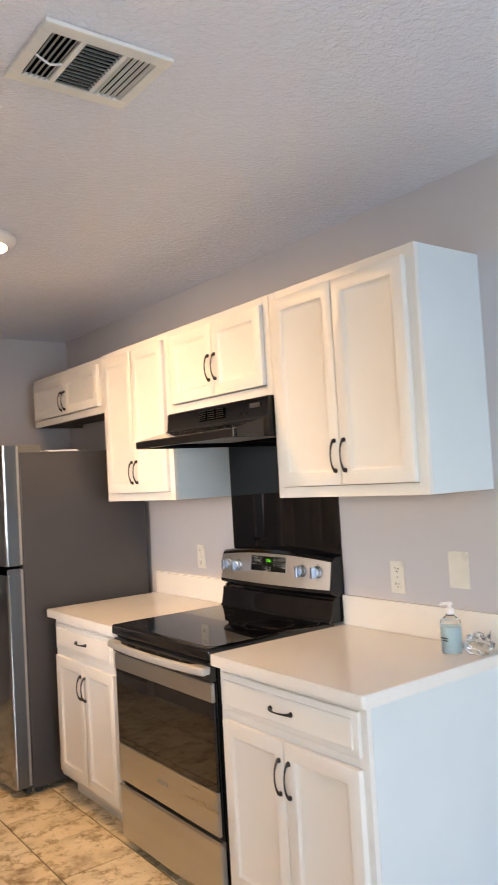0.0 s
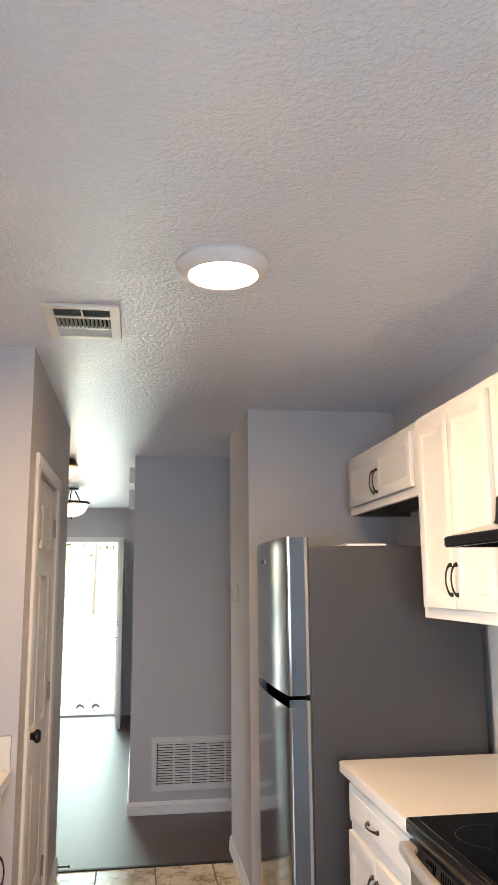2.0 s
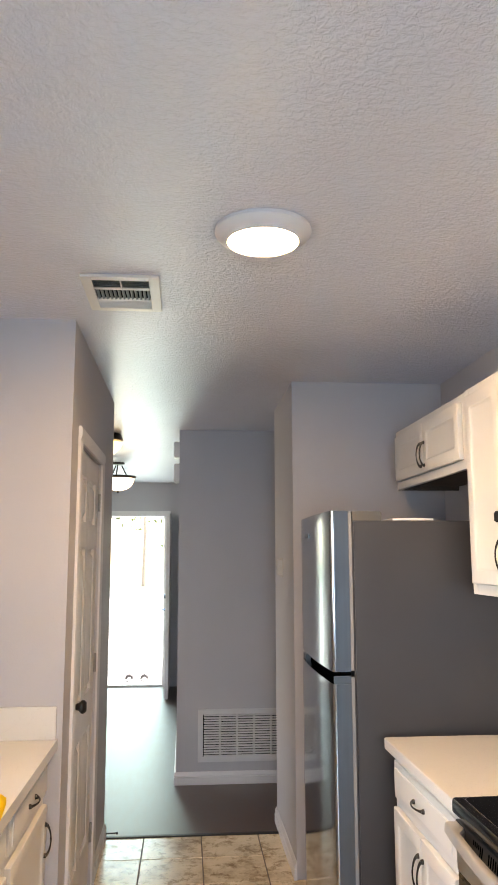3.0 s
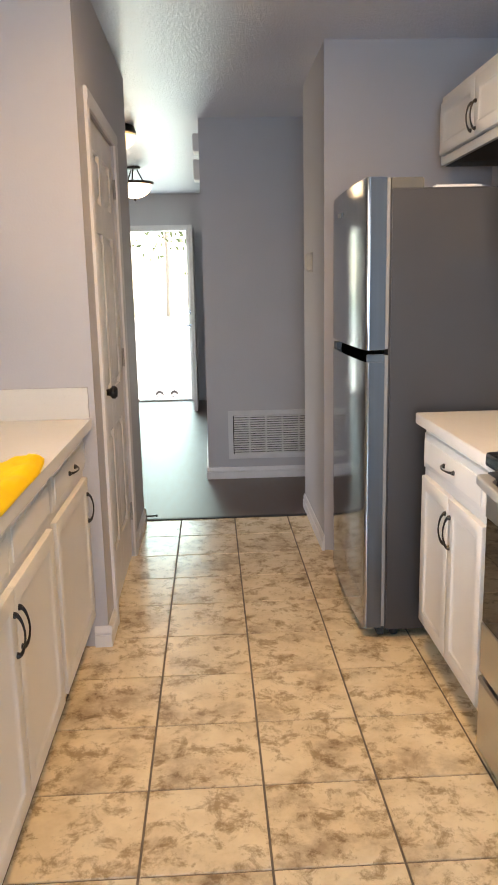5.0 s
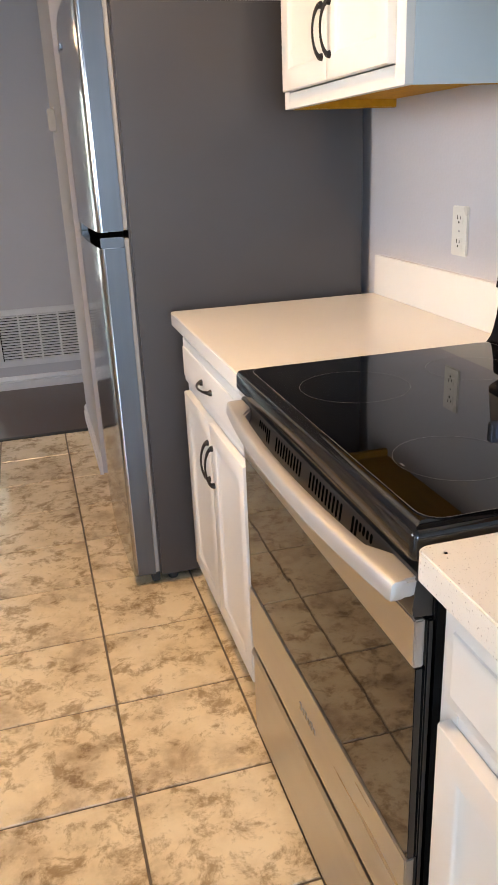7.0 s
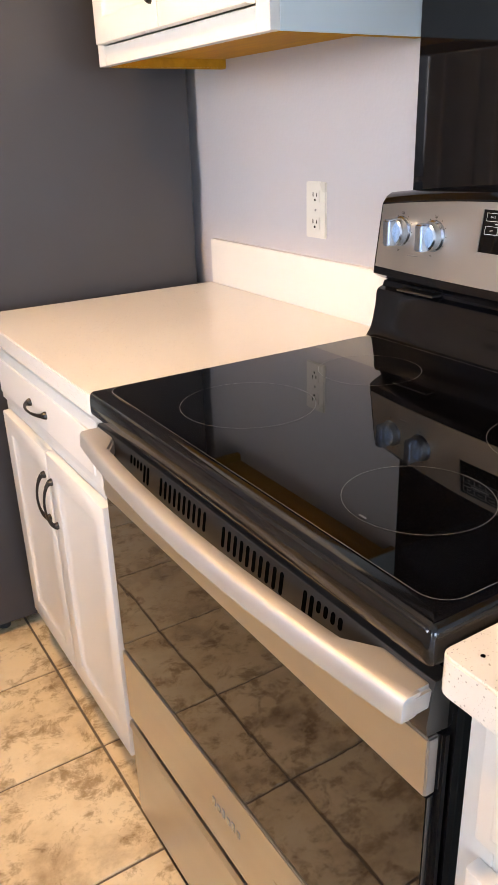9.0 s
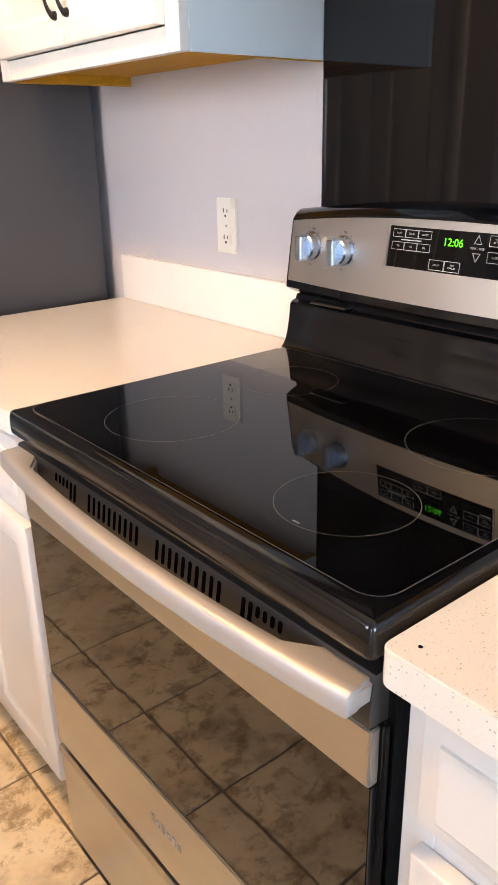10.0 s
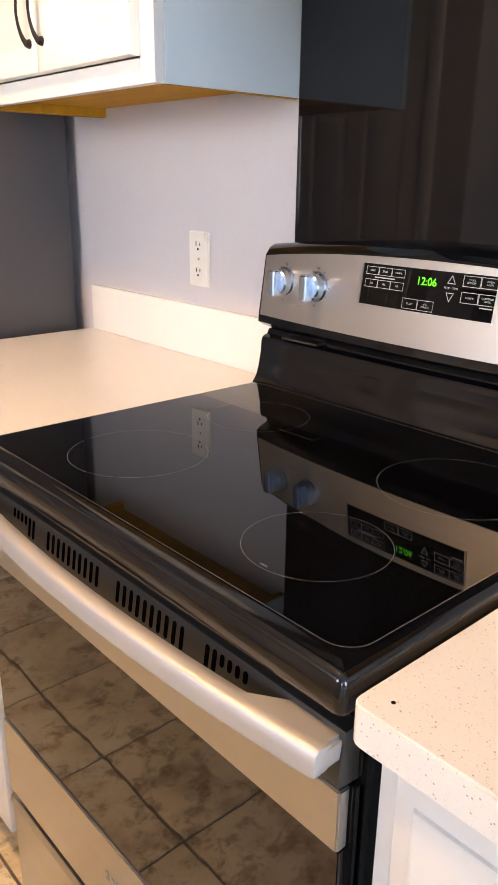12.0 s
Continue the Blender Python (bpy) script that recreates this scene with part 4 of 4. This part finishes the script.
    for a, b in ((2.692, 2.6945), (2.4465, 2.449)):
        part("display_bezel", bowed([(CONX(1.106) - 0.0045, 1.106, 1), (CONX(1.1725) - 0.0045, 1.1725, 1), (CONX(1.1725), 1.1725, 1), (CONX(1.106), 1.106, 1)], a, b, n=2, flat_top=True), STEEL, disp, "bright steel edge of the panel")
    part("print_bar", box((CONX(1.084) - bulge(2.84) - 0.0033, 2.826, 1.0835), (CONX(1.084) - bulge(2.84) - 0.0024, 2.856, 1.0850)), GASKET, con)
    lettering(disp, "TEMP - TIME", 2.523, 1.1485, 0.0045, WRITING)
    for z, s in ((1.161, 1), (1.136, -1)):
        bm = bmesh.new()
        tri = [(2.523 - 0.007, z - s * 0.006), (2.523 + 0.007, z - s * 0.006), (2.523, z + s * 0.007)]
        inn = [(2.523 - 0.0055, z - s * 0.0052), (2.523 + 0.0055, z - s * 0.0052), (2.523, z + s * 0.0052)]
        o = [bm.verts.new((CONX(b) - bulge(a) - 0.0038, a, b)) for a, b in tri]
        p = [bm.verts.new((CONX(b) - bulge(a) - 0.0038, a, b)) for a, b in inn]
        for i in range(3):
            bm.faces.new((o[i], o[(i + 1) % 3], p[(i + 1) % 3], p[i]))
        part("arrow", bm, WRITING, disp)
    for y in (2.884, 2.796, 2.353, 2.265):
        z = 1.122
        x = CONX(z) - bulge(y) - 0.0025
        k = part("knob", turned([(0.0, -0.022), (0.0195, -0.0215), (0.0225, -0.019), (0.0235, -0.007), (0.026, -0.004), (0.0265, 0.0)], (x, y, z), "x", 28), CHROME, con, "chrome burner knob with a raised grip")
        bm = box((x - 0.038, y - 0.009, z - 0.0225), (x - 0.015, y + 0.009, z + 0.0225), 0.003, 3)
        part("knob_grip", bm, CHROME, k)
        for dz in (0.031, -0.032):
            lettering(con, "OFF" if dz > 0 else "HI", y, z + dz, 0.005, SHADE_PRINT_BLACK)
        for i in range(9):
            a = radians(-30 + 30 * i)
            yy, zz = y + 0.029 * math.cos(a), z + 0.029 * math.sin(a)
            part("mark", box((CONX(zz) - bulge(yy) - 0.0031, yy - 0.0007, zz - 0.0007), (CONX(zz) - bulge(yy) - 0.0023, yy + 0.0007, zz + 0.0007)), SHADE_PRINT_BLACK, con)


range_cooker()

# ---- hood and splash panel ----
solid("splash_panel", box((EAST - 0.008, 2.193, 0.935), (EAST - 0.0005, 2.929, 1.70)), SPLASH, "glossy black splash panel on the wall behind the range", "splash panel", kind="thing")


def hood():
    h = thing("range_hood", (1.85, RM, 1.67), "black under-cabinet range hood", "range hood")
    y0, y1 = 2.186, 2.926
    part("shell", prism([(EAST, 1.824), (1.782, 1.824), (1.778, 1.819), (1.772, 1.752), (1.765, 1.742), (1.63, 1.706), (1.612, 1.698), (1.612, 1.690), (EAST, 1.690)], "y", y0, y1), ENAMEL, h)
    part("lip", box((1.605, y0, 1.668), (1.622, y1, 1.700), 0.004, 3), ENAMEL, h)
    for a, b in ((y0, y0 + 0.012), (y1 - 0.012, y1)):
        part("side_skirt", box((1.622, a, 1.668), (EAST, b, 1.690)), ENAMEL, h)
    part("filter", box((1.70, y0 + 0.12, 1.682), (2.03, y1 - 0.12, 1.690)), GASKET, h, "grey mesh grease filter")
    for i in range(3):
        y = RM + 0.055 - i * 0.065
        # A black plate paints shade behind the hood's louvres.
        v = part("vent_panel", box((1.770, y - 0.026, 1.766), (1.7765, y + 0.026, 1.808), 0.001, 1), SHADE_PRINT_BLACK, h)
        for k in range(5):
            part("vent_louvre", box((1.7675, y - 0.024, 1.770 + k * 0.0085), (1.771, y + 0.024, 1.773 + k * 0.0085)), BLACK, v)
    part("rating_label", box((1.7725, 2.235, 1.785), (1.7755, 2.3, 1.803)), FRIDGE, h)
    for y in (2.33, 2.37):
        part("switch", box((1.7705, y - 0.008, 1.762), (1.776, y + 0.008, 1.774), 0.002), BLACK, h)


hood()

# ---- ceiling fixtures ----
def ceiling_lamp():
    l = thing("ceiling_lamp", (0.942, 2.878, TOP - 0.045), "round white flush ceiling lamp, switched on", "ceiling lamp")
    c = (0.942, 2.878, TOP)
    part("rim", turned([(0.138, -0.001), (0.140, -0.012), (0.132, -0.024), (0.108, -0.038), (0.103, -0.041), (0.1, -0.036)], c, "z", 56), TRIM, l, "white sloping metal rim")
    part("diffuser", turned([(0.101, -0.037), (0.085, -0.043), (0.05, -0.047), (0.0, -0.048)], c, "z", 56), LAMP, l, "glowing round diffuser")


ceiling_lamp()


def register(x0, x1, y0, y1, turned_round, label):
    """A three-bay ceiling register. Its bays lie side by side along x, or along y when turned round."""
    v = thing("ceiling_register", ((x0 + x1) / 2, (y0 + y1) / 2, TOP - 0.015), label, "air vent", "ceiling registers")
    t = TOP - 0.012
    a0, a1, b0, b1 = (y0, y1, x0, x1) if turned_round else (x0, x1, y0, y1)
    w = a1 - a0
    at = (lambda a, b, z: (b, a, z)) if turned_round else (lambda a, b, z: (a, b, z))
    run, across = ("x", "y") if turned_round else ("y", "x")
    bays = [(a0 + 0.09 * w, a0 + 0.305 * w), (a0 + 0.35 * w, a0 + 0.635 * w), (a0 + 0.675 * w, a1 - 0.09 * w)]
    m = 0.036
    bm = bmesh.new()
    for a, b in ((a0, bays[0][0]), (bays[0][1], bays[1][0]), (bays[1][1], bays[2][0]), (bays[2][1], a1)):
        box(at(a, b0 + m, t), at(b, b1 - m, TOP - 0.0015), 0.001, 1, bm)
    for a, b in ((b0, b0 + m), (b1 - m, b1)):
        box(at(a0, a, t), at(a1, b, TOP - 0.0015), 0.0015, 1, bm)
    part("frame", bm, METALWHITE, v)
    # Thin black sheet painting the dark above the louvres; no duct is modelled.
    part("duct_shade", box(at(a0 + 0.02, b0 + 0.02, TOP - 0.004), at(a1 - 0.02, b1 - 0.02, TOP - 0.001)), SHADE_PRINT_BLACK, v)
    for n, (a, b) in enumerate(bays):
        count = (5, 13, 5)[n]
        for i in range(count):
            u = (i + 0.5) / count
            if n == 1:
                c, h = b0 + m + u * (b1 - b0 - 2 * m), -0.0028
                bm = prism([(c - h, TOP - 0.0045), (c - h + 0.003, TOP - 0.0045), (c + h + 0.003, t), (c + h, t)], across, a, b)
            else:
                c, h, s = a + u * (b - a), (0.0035, 0, 0.0022)[n], 1 if n else -1
                bm = prism([(c - s * h, TOP - 0.0045), (c - s * h + 0.0018, TOP - 0.0045), (c + s * h, t), (c + s * h - 0.0018, t)], run, b0 + m, b1 - m)
            # Two bays are coloured as shaded enamel, the third as lit cream.
            part("louvre", bm, METALWHITE if n == 2 else SHADE_GREY, v)
    c = (b0 + b1) / 2
    part("lever", tube([at(a0 + 0.09 * w, c, t), at(a0 + 0.2 * w, c + 0.004, t - 0.012), at(a0 + 0.3 * w, c + 0.002, t - 0.004)], 0.0028, 8), METALWHITE, v)


register(0.632, 0.945, 1.418, 1.680, False, "cream metal ceiling air register with three louvre bays")
register(0.366, 0.630, 3.262, 3.615, True, "cream metal ceiling air register with a bent damper lever")


def return_grille():
    g = thing("return_grille", (1.115, GRILLE_Y, 0.3), "white stamped-metal return air grille low on the wall", "air grille")
    x0, x1, z0, z1 = 0.825, 1.50, 0.148, 0.505
    y = GRILLE_Y
    bm = bmesh.new()
    f = 0.036
    for a, b, c, d in ((x0, x1, z0, z0 + f), (x0, x1, z1 - f, z1), (x0, x0 + f, z0 + f, z1 - f), (x1 - f, x1, z0 + f, z1 - f)):
        box((a, y - 0.01, c), (b, y - 0.0006, d), 0.002, 1, bm)
    n = 5
    w = (x1 - x0 - 2 * f) / n
    for i in range(1, n):
        box((x0 + f + i * w - 0.006, y - 0.008, z0 + f), (x0 + f + i * w + 0.006, y - 0.0006, z1 - f), 0.001, 1, bm)
    part("frame", bm, GRILLE, g)
    # Black sheet on the wall that paints the shade between louvres.
    part("shade_back", box((x0 + f, y - 0.002, z0 + f), (x1 - f, y - 0.001, z1 - f)), SHADE_PRINT_BLACK, g)
    for i in range(n):
        a, b = x0 + f + i * w + 0.006, x0 + f + (i + 1) * w - 0.006
        bm = bmesh.new()
        for k in range(17):
            z = z0 + f + 0.006 + k * (z1 - z0 - 2 * f - 0.012) / 16
            prism([(y - 0.0025, z + 0.0046), (y - 0.0085, z - 0.0015), (y - 0.0085, z - 0.0066), (y - 0.0025, z + 0.0010)], "x", a, b, bm)
        part("louvre_bank", bm, GRILLE, g)


return_grille()


def bowl_lamp(x, y, drop, radius, label):
    l = thing("hall_lamp", (x, y, TOP - drop), label, "ceiling lamp", "hall lamps")
    c = (x, y, TOP)
    part("canopy", turned([(0.0, 0.0), (0.065, -0.001), (0.062, -0.018), (0.03, -0.028), (0.0, -0.028)] if drop > 0.2 else [(0.0, 0.0), (radius * 0.9, -0.001), (radius, -0.05), (radius * 0.96, -0.055), (0.0, -0.055)], c, "z", 32), BRONZE, l)
    top = -drop + 0.16 if drop > 0.2 else -0.056
    if drop > 0.2:
        for k in range(3):
            a = math.tau * k / 3 + 0.4
            part("arm", tube([(x + 0.03 * math.cos(a), y + 0.03 * math.sin(a), TOP - 0.02), (x + 0.1 * math.cos(a), y + 0.1 * math.sin(a), TOP + top)], 0.006), BRONZE, l)
        part("ring", turned([(radius - 0.004, top - 0.012), (radius + 0.012, top - 0.012), (radius + 0.016, top + 0.012), (radius - 0.004, top + 0.014)], c, "z", 36), BRONZE, l)
    prof = [(radius * 0.95 * math.cos(a), top - 0.012 - (0.12 if drop > 0.2 else 0.1) * math.sin(a)) for a in [math.pi / 2 * k / 9 for k in range(10)]]
    part("bowl", turned(prof, c, "z", 36), HALLBULB if drop > 0.2 else AMBER, l, "frosted glass bowl, lit")
    part("finial", turned([(0.008, prof[-1][1] + 0.005), (0.014, prof[-1][1] - 0.008), (0.006, prof[-1][1] - 0.02), (0.0, prof[-1][1] - 0.03)], c, "z", 16), BRONZE, l)


bowl_lamp(0.045, 8.45, 0.31, 0.165, "bronze semi-flush hall lamp with a glowing glass bowl")
bowl_lamp(0.075, 6.65, 0.17, 0.165, "bronze flush hall lamp with a glowing amber bowl")

# ---- wall plates and small boxes ----
def duplex(y0, z0, blank=False):
    w, h = (0.085, 0.125) if blank else (0.071, 0.118)
    x = EAST
    p = thing("wall_plate" if blank else "power_outlet", (x, y0 + w / 2, z0), "blank cream wall plate" if blank else "cream duplex power outlet above the backsplash", "wall plate" if blank else "outlet")
    part("plate", box((x - 0.006, y0, z0), (x - 0.0005, y0 + w, z0 + h), 0.0025, 2), PLATE, p)
    if blank:
        return
    for dz in (0.031, 0.087):
        c = part("socket", box((x - 0.0078, y0 + w / 2 - 0.017, z0 + dz - 0.014), (x - 0.0055, y0 + w / 2 + 0.017, z0 + dz + 0.014), 0.001), PLATE, p)
        for dy, hh in ((0.0065, 0.009), (-0.0065, 0.007)):
            # Black blocks on the face paint the shade of the holes.
            part("socket_slot", box((x - 0.0084, y0 + w / 2 + dy - 0.0012, z0 + dz), (x - 0.0076, y0 + w / 2 + dy + 0.0012, z0 + dz + hh)), SHADE_PRINT_BLACK, c)
        part("socket_earth", turned([(0.0, -0.0008), (0.0027, -0.0008), (0.0027, 0.0004)], (x - 0.0078, y0 + w / 2, z0 + dz - 0.007), "x", 10), SHADE_PRINT_BLACK, c)
    part("screw", turned([(0.0, -0.001), (0.003, -0.0006), (0.003, 0.0004)], (x - 0.006, y0 + w / 2, z0 + h / 2), "x", 10), GASKET, p)


duplex(3.192, 1.072)
duplex(1.866, 1.060)
duplex(1.580, 1.100, True)

th = thing("thermostat", (PIER_E, 5.28, 1.45), "small beige-grey plastic thermostat on the wall by the hall", "thermostat")
part("backplate", box((PIER_E - 0.006, 5.215, 1.455), (PIER_E - 0.0005, 5.345, 1.565), 0.002), THERMO, th)
part("housing", box((PIER_E - 0.032, 5.225, 1.465), (PIER_E - 0.006, 5.29, 1.555), 0.004), THERMO, th)
part("housing", box((PIER_E - 0.026, 5.297, 1.465), (PIER_E - 0.006, 5.335, 1.555), 0.004), THERMO, th)
# A grey block fills the gap and paints its shade.
part("slot", box((PIER_E - 0.024, 5.2895, 1.468), (PIER_E - 0.006, 5.2975, 1.552)), SHADE_GREY, th, "grey filler painting shade between the two boxes")
for z0, z1, y in ((2.34, 2.46, 6.75), (2.15, 2.29, 6.78)):
    b = thing("chime_box", (HALL_X, y, z0), "white plastic box high on the hall wall", "chime box", "hall wall boxes")
    part("housing", box((HALL_X - 0.045, y - 0.08, z0), (HALL_X - 0.0005, y + 0.08, z1), 0.006), TRIM, b)

# ---- things on the counters ----
def sanitiser():
    x, y = 1.99, 1.575
    s = thing("soap_bottle", (x, y, CT), "clear pump bottle of pale blue hand gel on the counter", "bottle")
    c = (x, y, CT)
    part("bottle", turned([(0.0, 0.001), (0.031, 0.001), (0.034, 0.006), (0.034, 0.095), (0.03, 0.108), (0.014, 0.12), (0.0125, 0.13), (0.0, 0.13)], c, "z", 28), CLEAR, s, "clear plastic bottle")
    part("gel", turned([(0.0, 0.004), (0.029, 0.004), (0.0315, 0.008), (0.0315, 0.086), (0.0, 0.086)], c, "z", 28), GEL, s, "pale blue gel")
    part("pump", turned([(0.014, 0.128), (0.0145, 0.142), (0.006, 0.144), (0.005, 0.153), (0.010, 0.154), (0.0105, 0.162), (0.0, 0.163)], c, "z", 18), TRIM, s, "white pump head")
    part("nozzle", tube([(x, y, CT + 0.158), (x - 0.016, y + 0.016, CT + 0.159), (x - 0.022, y + 0.021, CT + 0.154)], [0.005, 0.0045, 0.0035]), TRIM, s)
    for i, z in enumerate((0.05, 0.042)):
        part("print_bar", box((x - 0.0352, y - 0.012, CT + z), (x - 0.0338, y + 0.014 - 0.006 * i, CT + z + 0.004)), FRIDGE, s)


sanitiser()
g = thing("clear_wrapper", (2.03, 1.50, CT), "crumpled clear plastic wrapper on the counter", "wrapper")
bm = bmesh.new()
bmesh.ops.create_icosphere(bm, subdivisions=3, radius=1)
for v in bm.verts:
    n = noise.noise(v.co * 2.1) + 0.5 * noise.noise(v.co * 5)
    v.co = Vector((2.03 + v.co.x * 0.042 * (1 + 0.5 * n), 1.50 + v.co.y * 0.04 * (1 + 0.5 * n), CT + 0.001 + max(0, (v.co.z + 0.75)) * 0.034 * (1 + 0.6 * n)))
part("film", bm, CLEAR, g)


def cloth():
    """A towel heaped along the counter between the sink and the edge."""
    bm = bmesh.new()
    nu, nv = 44, 26
    grid = []
    for i in range(nu + 1):
        u = i / nu
        row = []
        for j in range(nv + 1):
            v = j / nv
            y = 2.45 + 0.63 * u + 0.01 * noise.noise((u * 3, v * 2, 1))
            half = 0.075 * (1 - 0.45 * max(0, u - 0.7) * 3.3) * (1 + 0.1 * noise.noise((u * 3, 0, 3)))
            x = 0.195 + 0.005 * u + half * (2 * v - 1) + 0.006 * noise.noise((u * 5, v * 4, 2))
            hump = max(0.0, 1 - (2 * v - 1) ** 4) * max(0.0, 1 - (2 * u - 1) ** 8)
            z = CT + 0.004 + hump * (0.026 + 0.012 * noise.noise((u * 5, v * 3, 0)) + 0.005 * noise.noise((u * 16, v * 9, 5)))
            row.append(bm.verts.new((x, y, max(CT + 0.003, z))))
        grid.append(row)
    for i in range(nu):
        for j in range(nv):
            bm.faces.new((grid[i][j], grid[i + 1][j], grid[i + 1][j + 1], grid[i][j + 1]))
    ob = solid("cleaning_cloth", bm, YELLOW, "bright yellow microfibre cloth heaped beside the sink", "cloth", "thing", (0.2, 2.75, CT))
    m = ob.modifiers.new("thickness", "SOLIDIFY")
    m.thickness, m.offset = 0.003, -1


cloth()


# ---- outside the open door ----
def tree(x, y, h, seed):
    rnd = random.Random(seed)
    t = thing("tree", (x, y, -0.04), "leafy green tree in full sun outside the door", "tree", "trees outside")
    trunk = tube([(x, y, -0.04), (x + 0.05, y, h * 0.25), (x - 0.05, y + 0.1, h * 0.5), (x, y, h * 0.8)], [0.13, 0.1, 0.07, 0.03])
    tips = []
    for k in range(9):
        a = rnd.uniform(0, math.tau)
        z = h * rnd.uniform(0.3, 0.65)
        l = h * rnd.uniform(0.2, 0.38)
        end = Vector((x + l * math.cos(a), y + l * math.sin(a), z + l * 0.7))
        tube([(x, y, z), (Vector((x, y, z)) + end) / 2 + Vector((0, 0, 0.1)), end], [0.05, 0.03, 0.012], 7, trunk)
        tips.append(end)
    part("trunk", trunk, BARK, t)
    verts, faces = [], []
    for k in range(2600):
        c = rnd.choice(tips) + Vector((rnd.gauss(0, 0.5), rnd.gauss(0, 0.5), rnd.gauss(0, 0.42))) * (h / 4)
        a, b = Vector((rnd.gauss(0, 1), rnd.gauss(0, 1), rnd.gauss(0, 1))).normalized(), Vector((rnd.gauss(0, 1), rnd.gauss(0, 1), rnd.gauss(0, 1))).normalized()
        s = rnd.uniform(0.09, 0.2)
        i = len(verts)
        verts += [c - a * s, c + b * s * 0.45, c + a * s, c - b * s * 0.45]
        faces.append((i, i + 1, i + 2, i + 3))
    me = bpy.data.meshes.new("crown")
    me.from_pydata([v - ORIGIN[t.name] for v in verts], [], faces)
    me.materials.append(LEAF)
    crown = new("crown", me)
    crown.parent = t


for tx, ty, th_, seed in ((-3.4, 30, 9.0, 3), (2.3, 33, 9.5, 5), (-1.6, 44, 12.0, 8), (-6.5, 36, 10.0, 9), (5.0, 34, 9.0, 11)):
    tree(tx, ty, th_, seed)


def sandal(x, y):
    s = thing("sandal", (x, y, -0.04), "grey slip-on sandal with a dark strap on the doorstep", "sandal", "sandals outside")
    pts = []
    for k in range(24):
        a = math.tau * k / 24
        pts.append((x + (0.045 + 0.006 * math.sin(a)) * math.cos(a), y + 0.13 * math.sin(a)))
    part("sole", prism(pts, "z", -0.04, -0.012), GASKET, s)
    part("strap", tube([(x - 0.046, y + 0.02, -0.02), (x - 0.035, y + 0.025, 0.015), (x, y + 0.03, 0.03), (x + 0.035, y + 0.025, 0.015), (x + 0.046, y + 0.02, -0.02)], [0.012, 0.02, 0.024, 0.02, 0.012], 8), FRIDGE, s)


sandal(0.0, 11.2)
sandal(0.2, 11.2)


# ---- floor tiles ----
PX, PY, GAP = 0.3235, 0.3200, 0.0062
X0, Y0 = 0.832, 3.510


def floor_tiles():
    """Bevelled tiles on the grout bed; the aisle's are pieces of their own, the rest one mesh."""
    w, l, e, h = PX - GAP, PY - GAP, 0.0011, 0.004

    def shape(x0, x1, y0, y1):
        b = [(x0, y0, -h), (x1, y0, -h), (x1, y1, -h), (x0, y1, -h)]
        m = [(x, y, -e * 1.5) for x, y, _ in b]
        t = [(x0 + e, y0 + e, 0), (x1 - e, y0 + e, 0), (x1 - e, y1 - e, 0), (x0 + e, y1 - e, 0)]
        f = [(8, 9, 10, 11)]
        for i in range(4):
            j = (i + 1) % 4
            f += [(i, j, 4 + j, 4 + i), (4 + i, 4 + j, 8 + j, 8 + i)]
        return b + m + t, f

    fl = bpy.data.objects["floor"]
    whole = bpy.data.meshes.new("tile")
    whole.from_pydata(*(lambda v, f: (v, [], f))(*shape(-w / 2, w / 2, -l / 2, l / 2)))
    whole.materials.append(TILE)
    verts, faces = [], []
    for i in range(-11, 5):
        for j in range(-20, 6):
            x0, y0 = X0 + i * PX + GAP / 2, Y0 + j * PY + GAP / 2
            if x0 < -2.6 or x0 > EAST - 0.05 or y0 < -2.8:
                continue
            if x0 < -0.5 and y0 > 0.7:
                continue
            if -2 <= i <= 2 and j >= -10:
                t = new("tile", whole)
                t.location = (x0 + w / 2, y0 + l / 2, 0)
                t.parent = fl
            else:
                x1 = min(x0 + w, EAST)
                v, f = shape(x0, x1, y0, y0 + l)
                n = len(verts)
                verts += v
                faces += [tuple(n + k for k in q) for q in f]
    me = bpy.data.meshes.new("tiles")
    me.from_pydata(verts, [], faces)
    me.materials.append(TILE)
    ob = new("tiles", me)
    ob.parent = fl
    tagged(ob, kind="stuff")


floor_tiles()
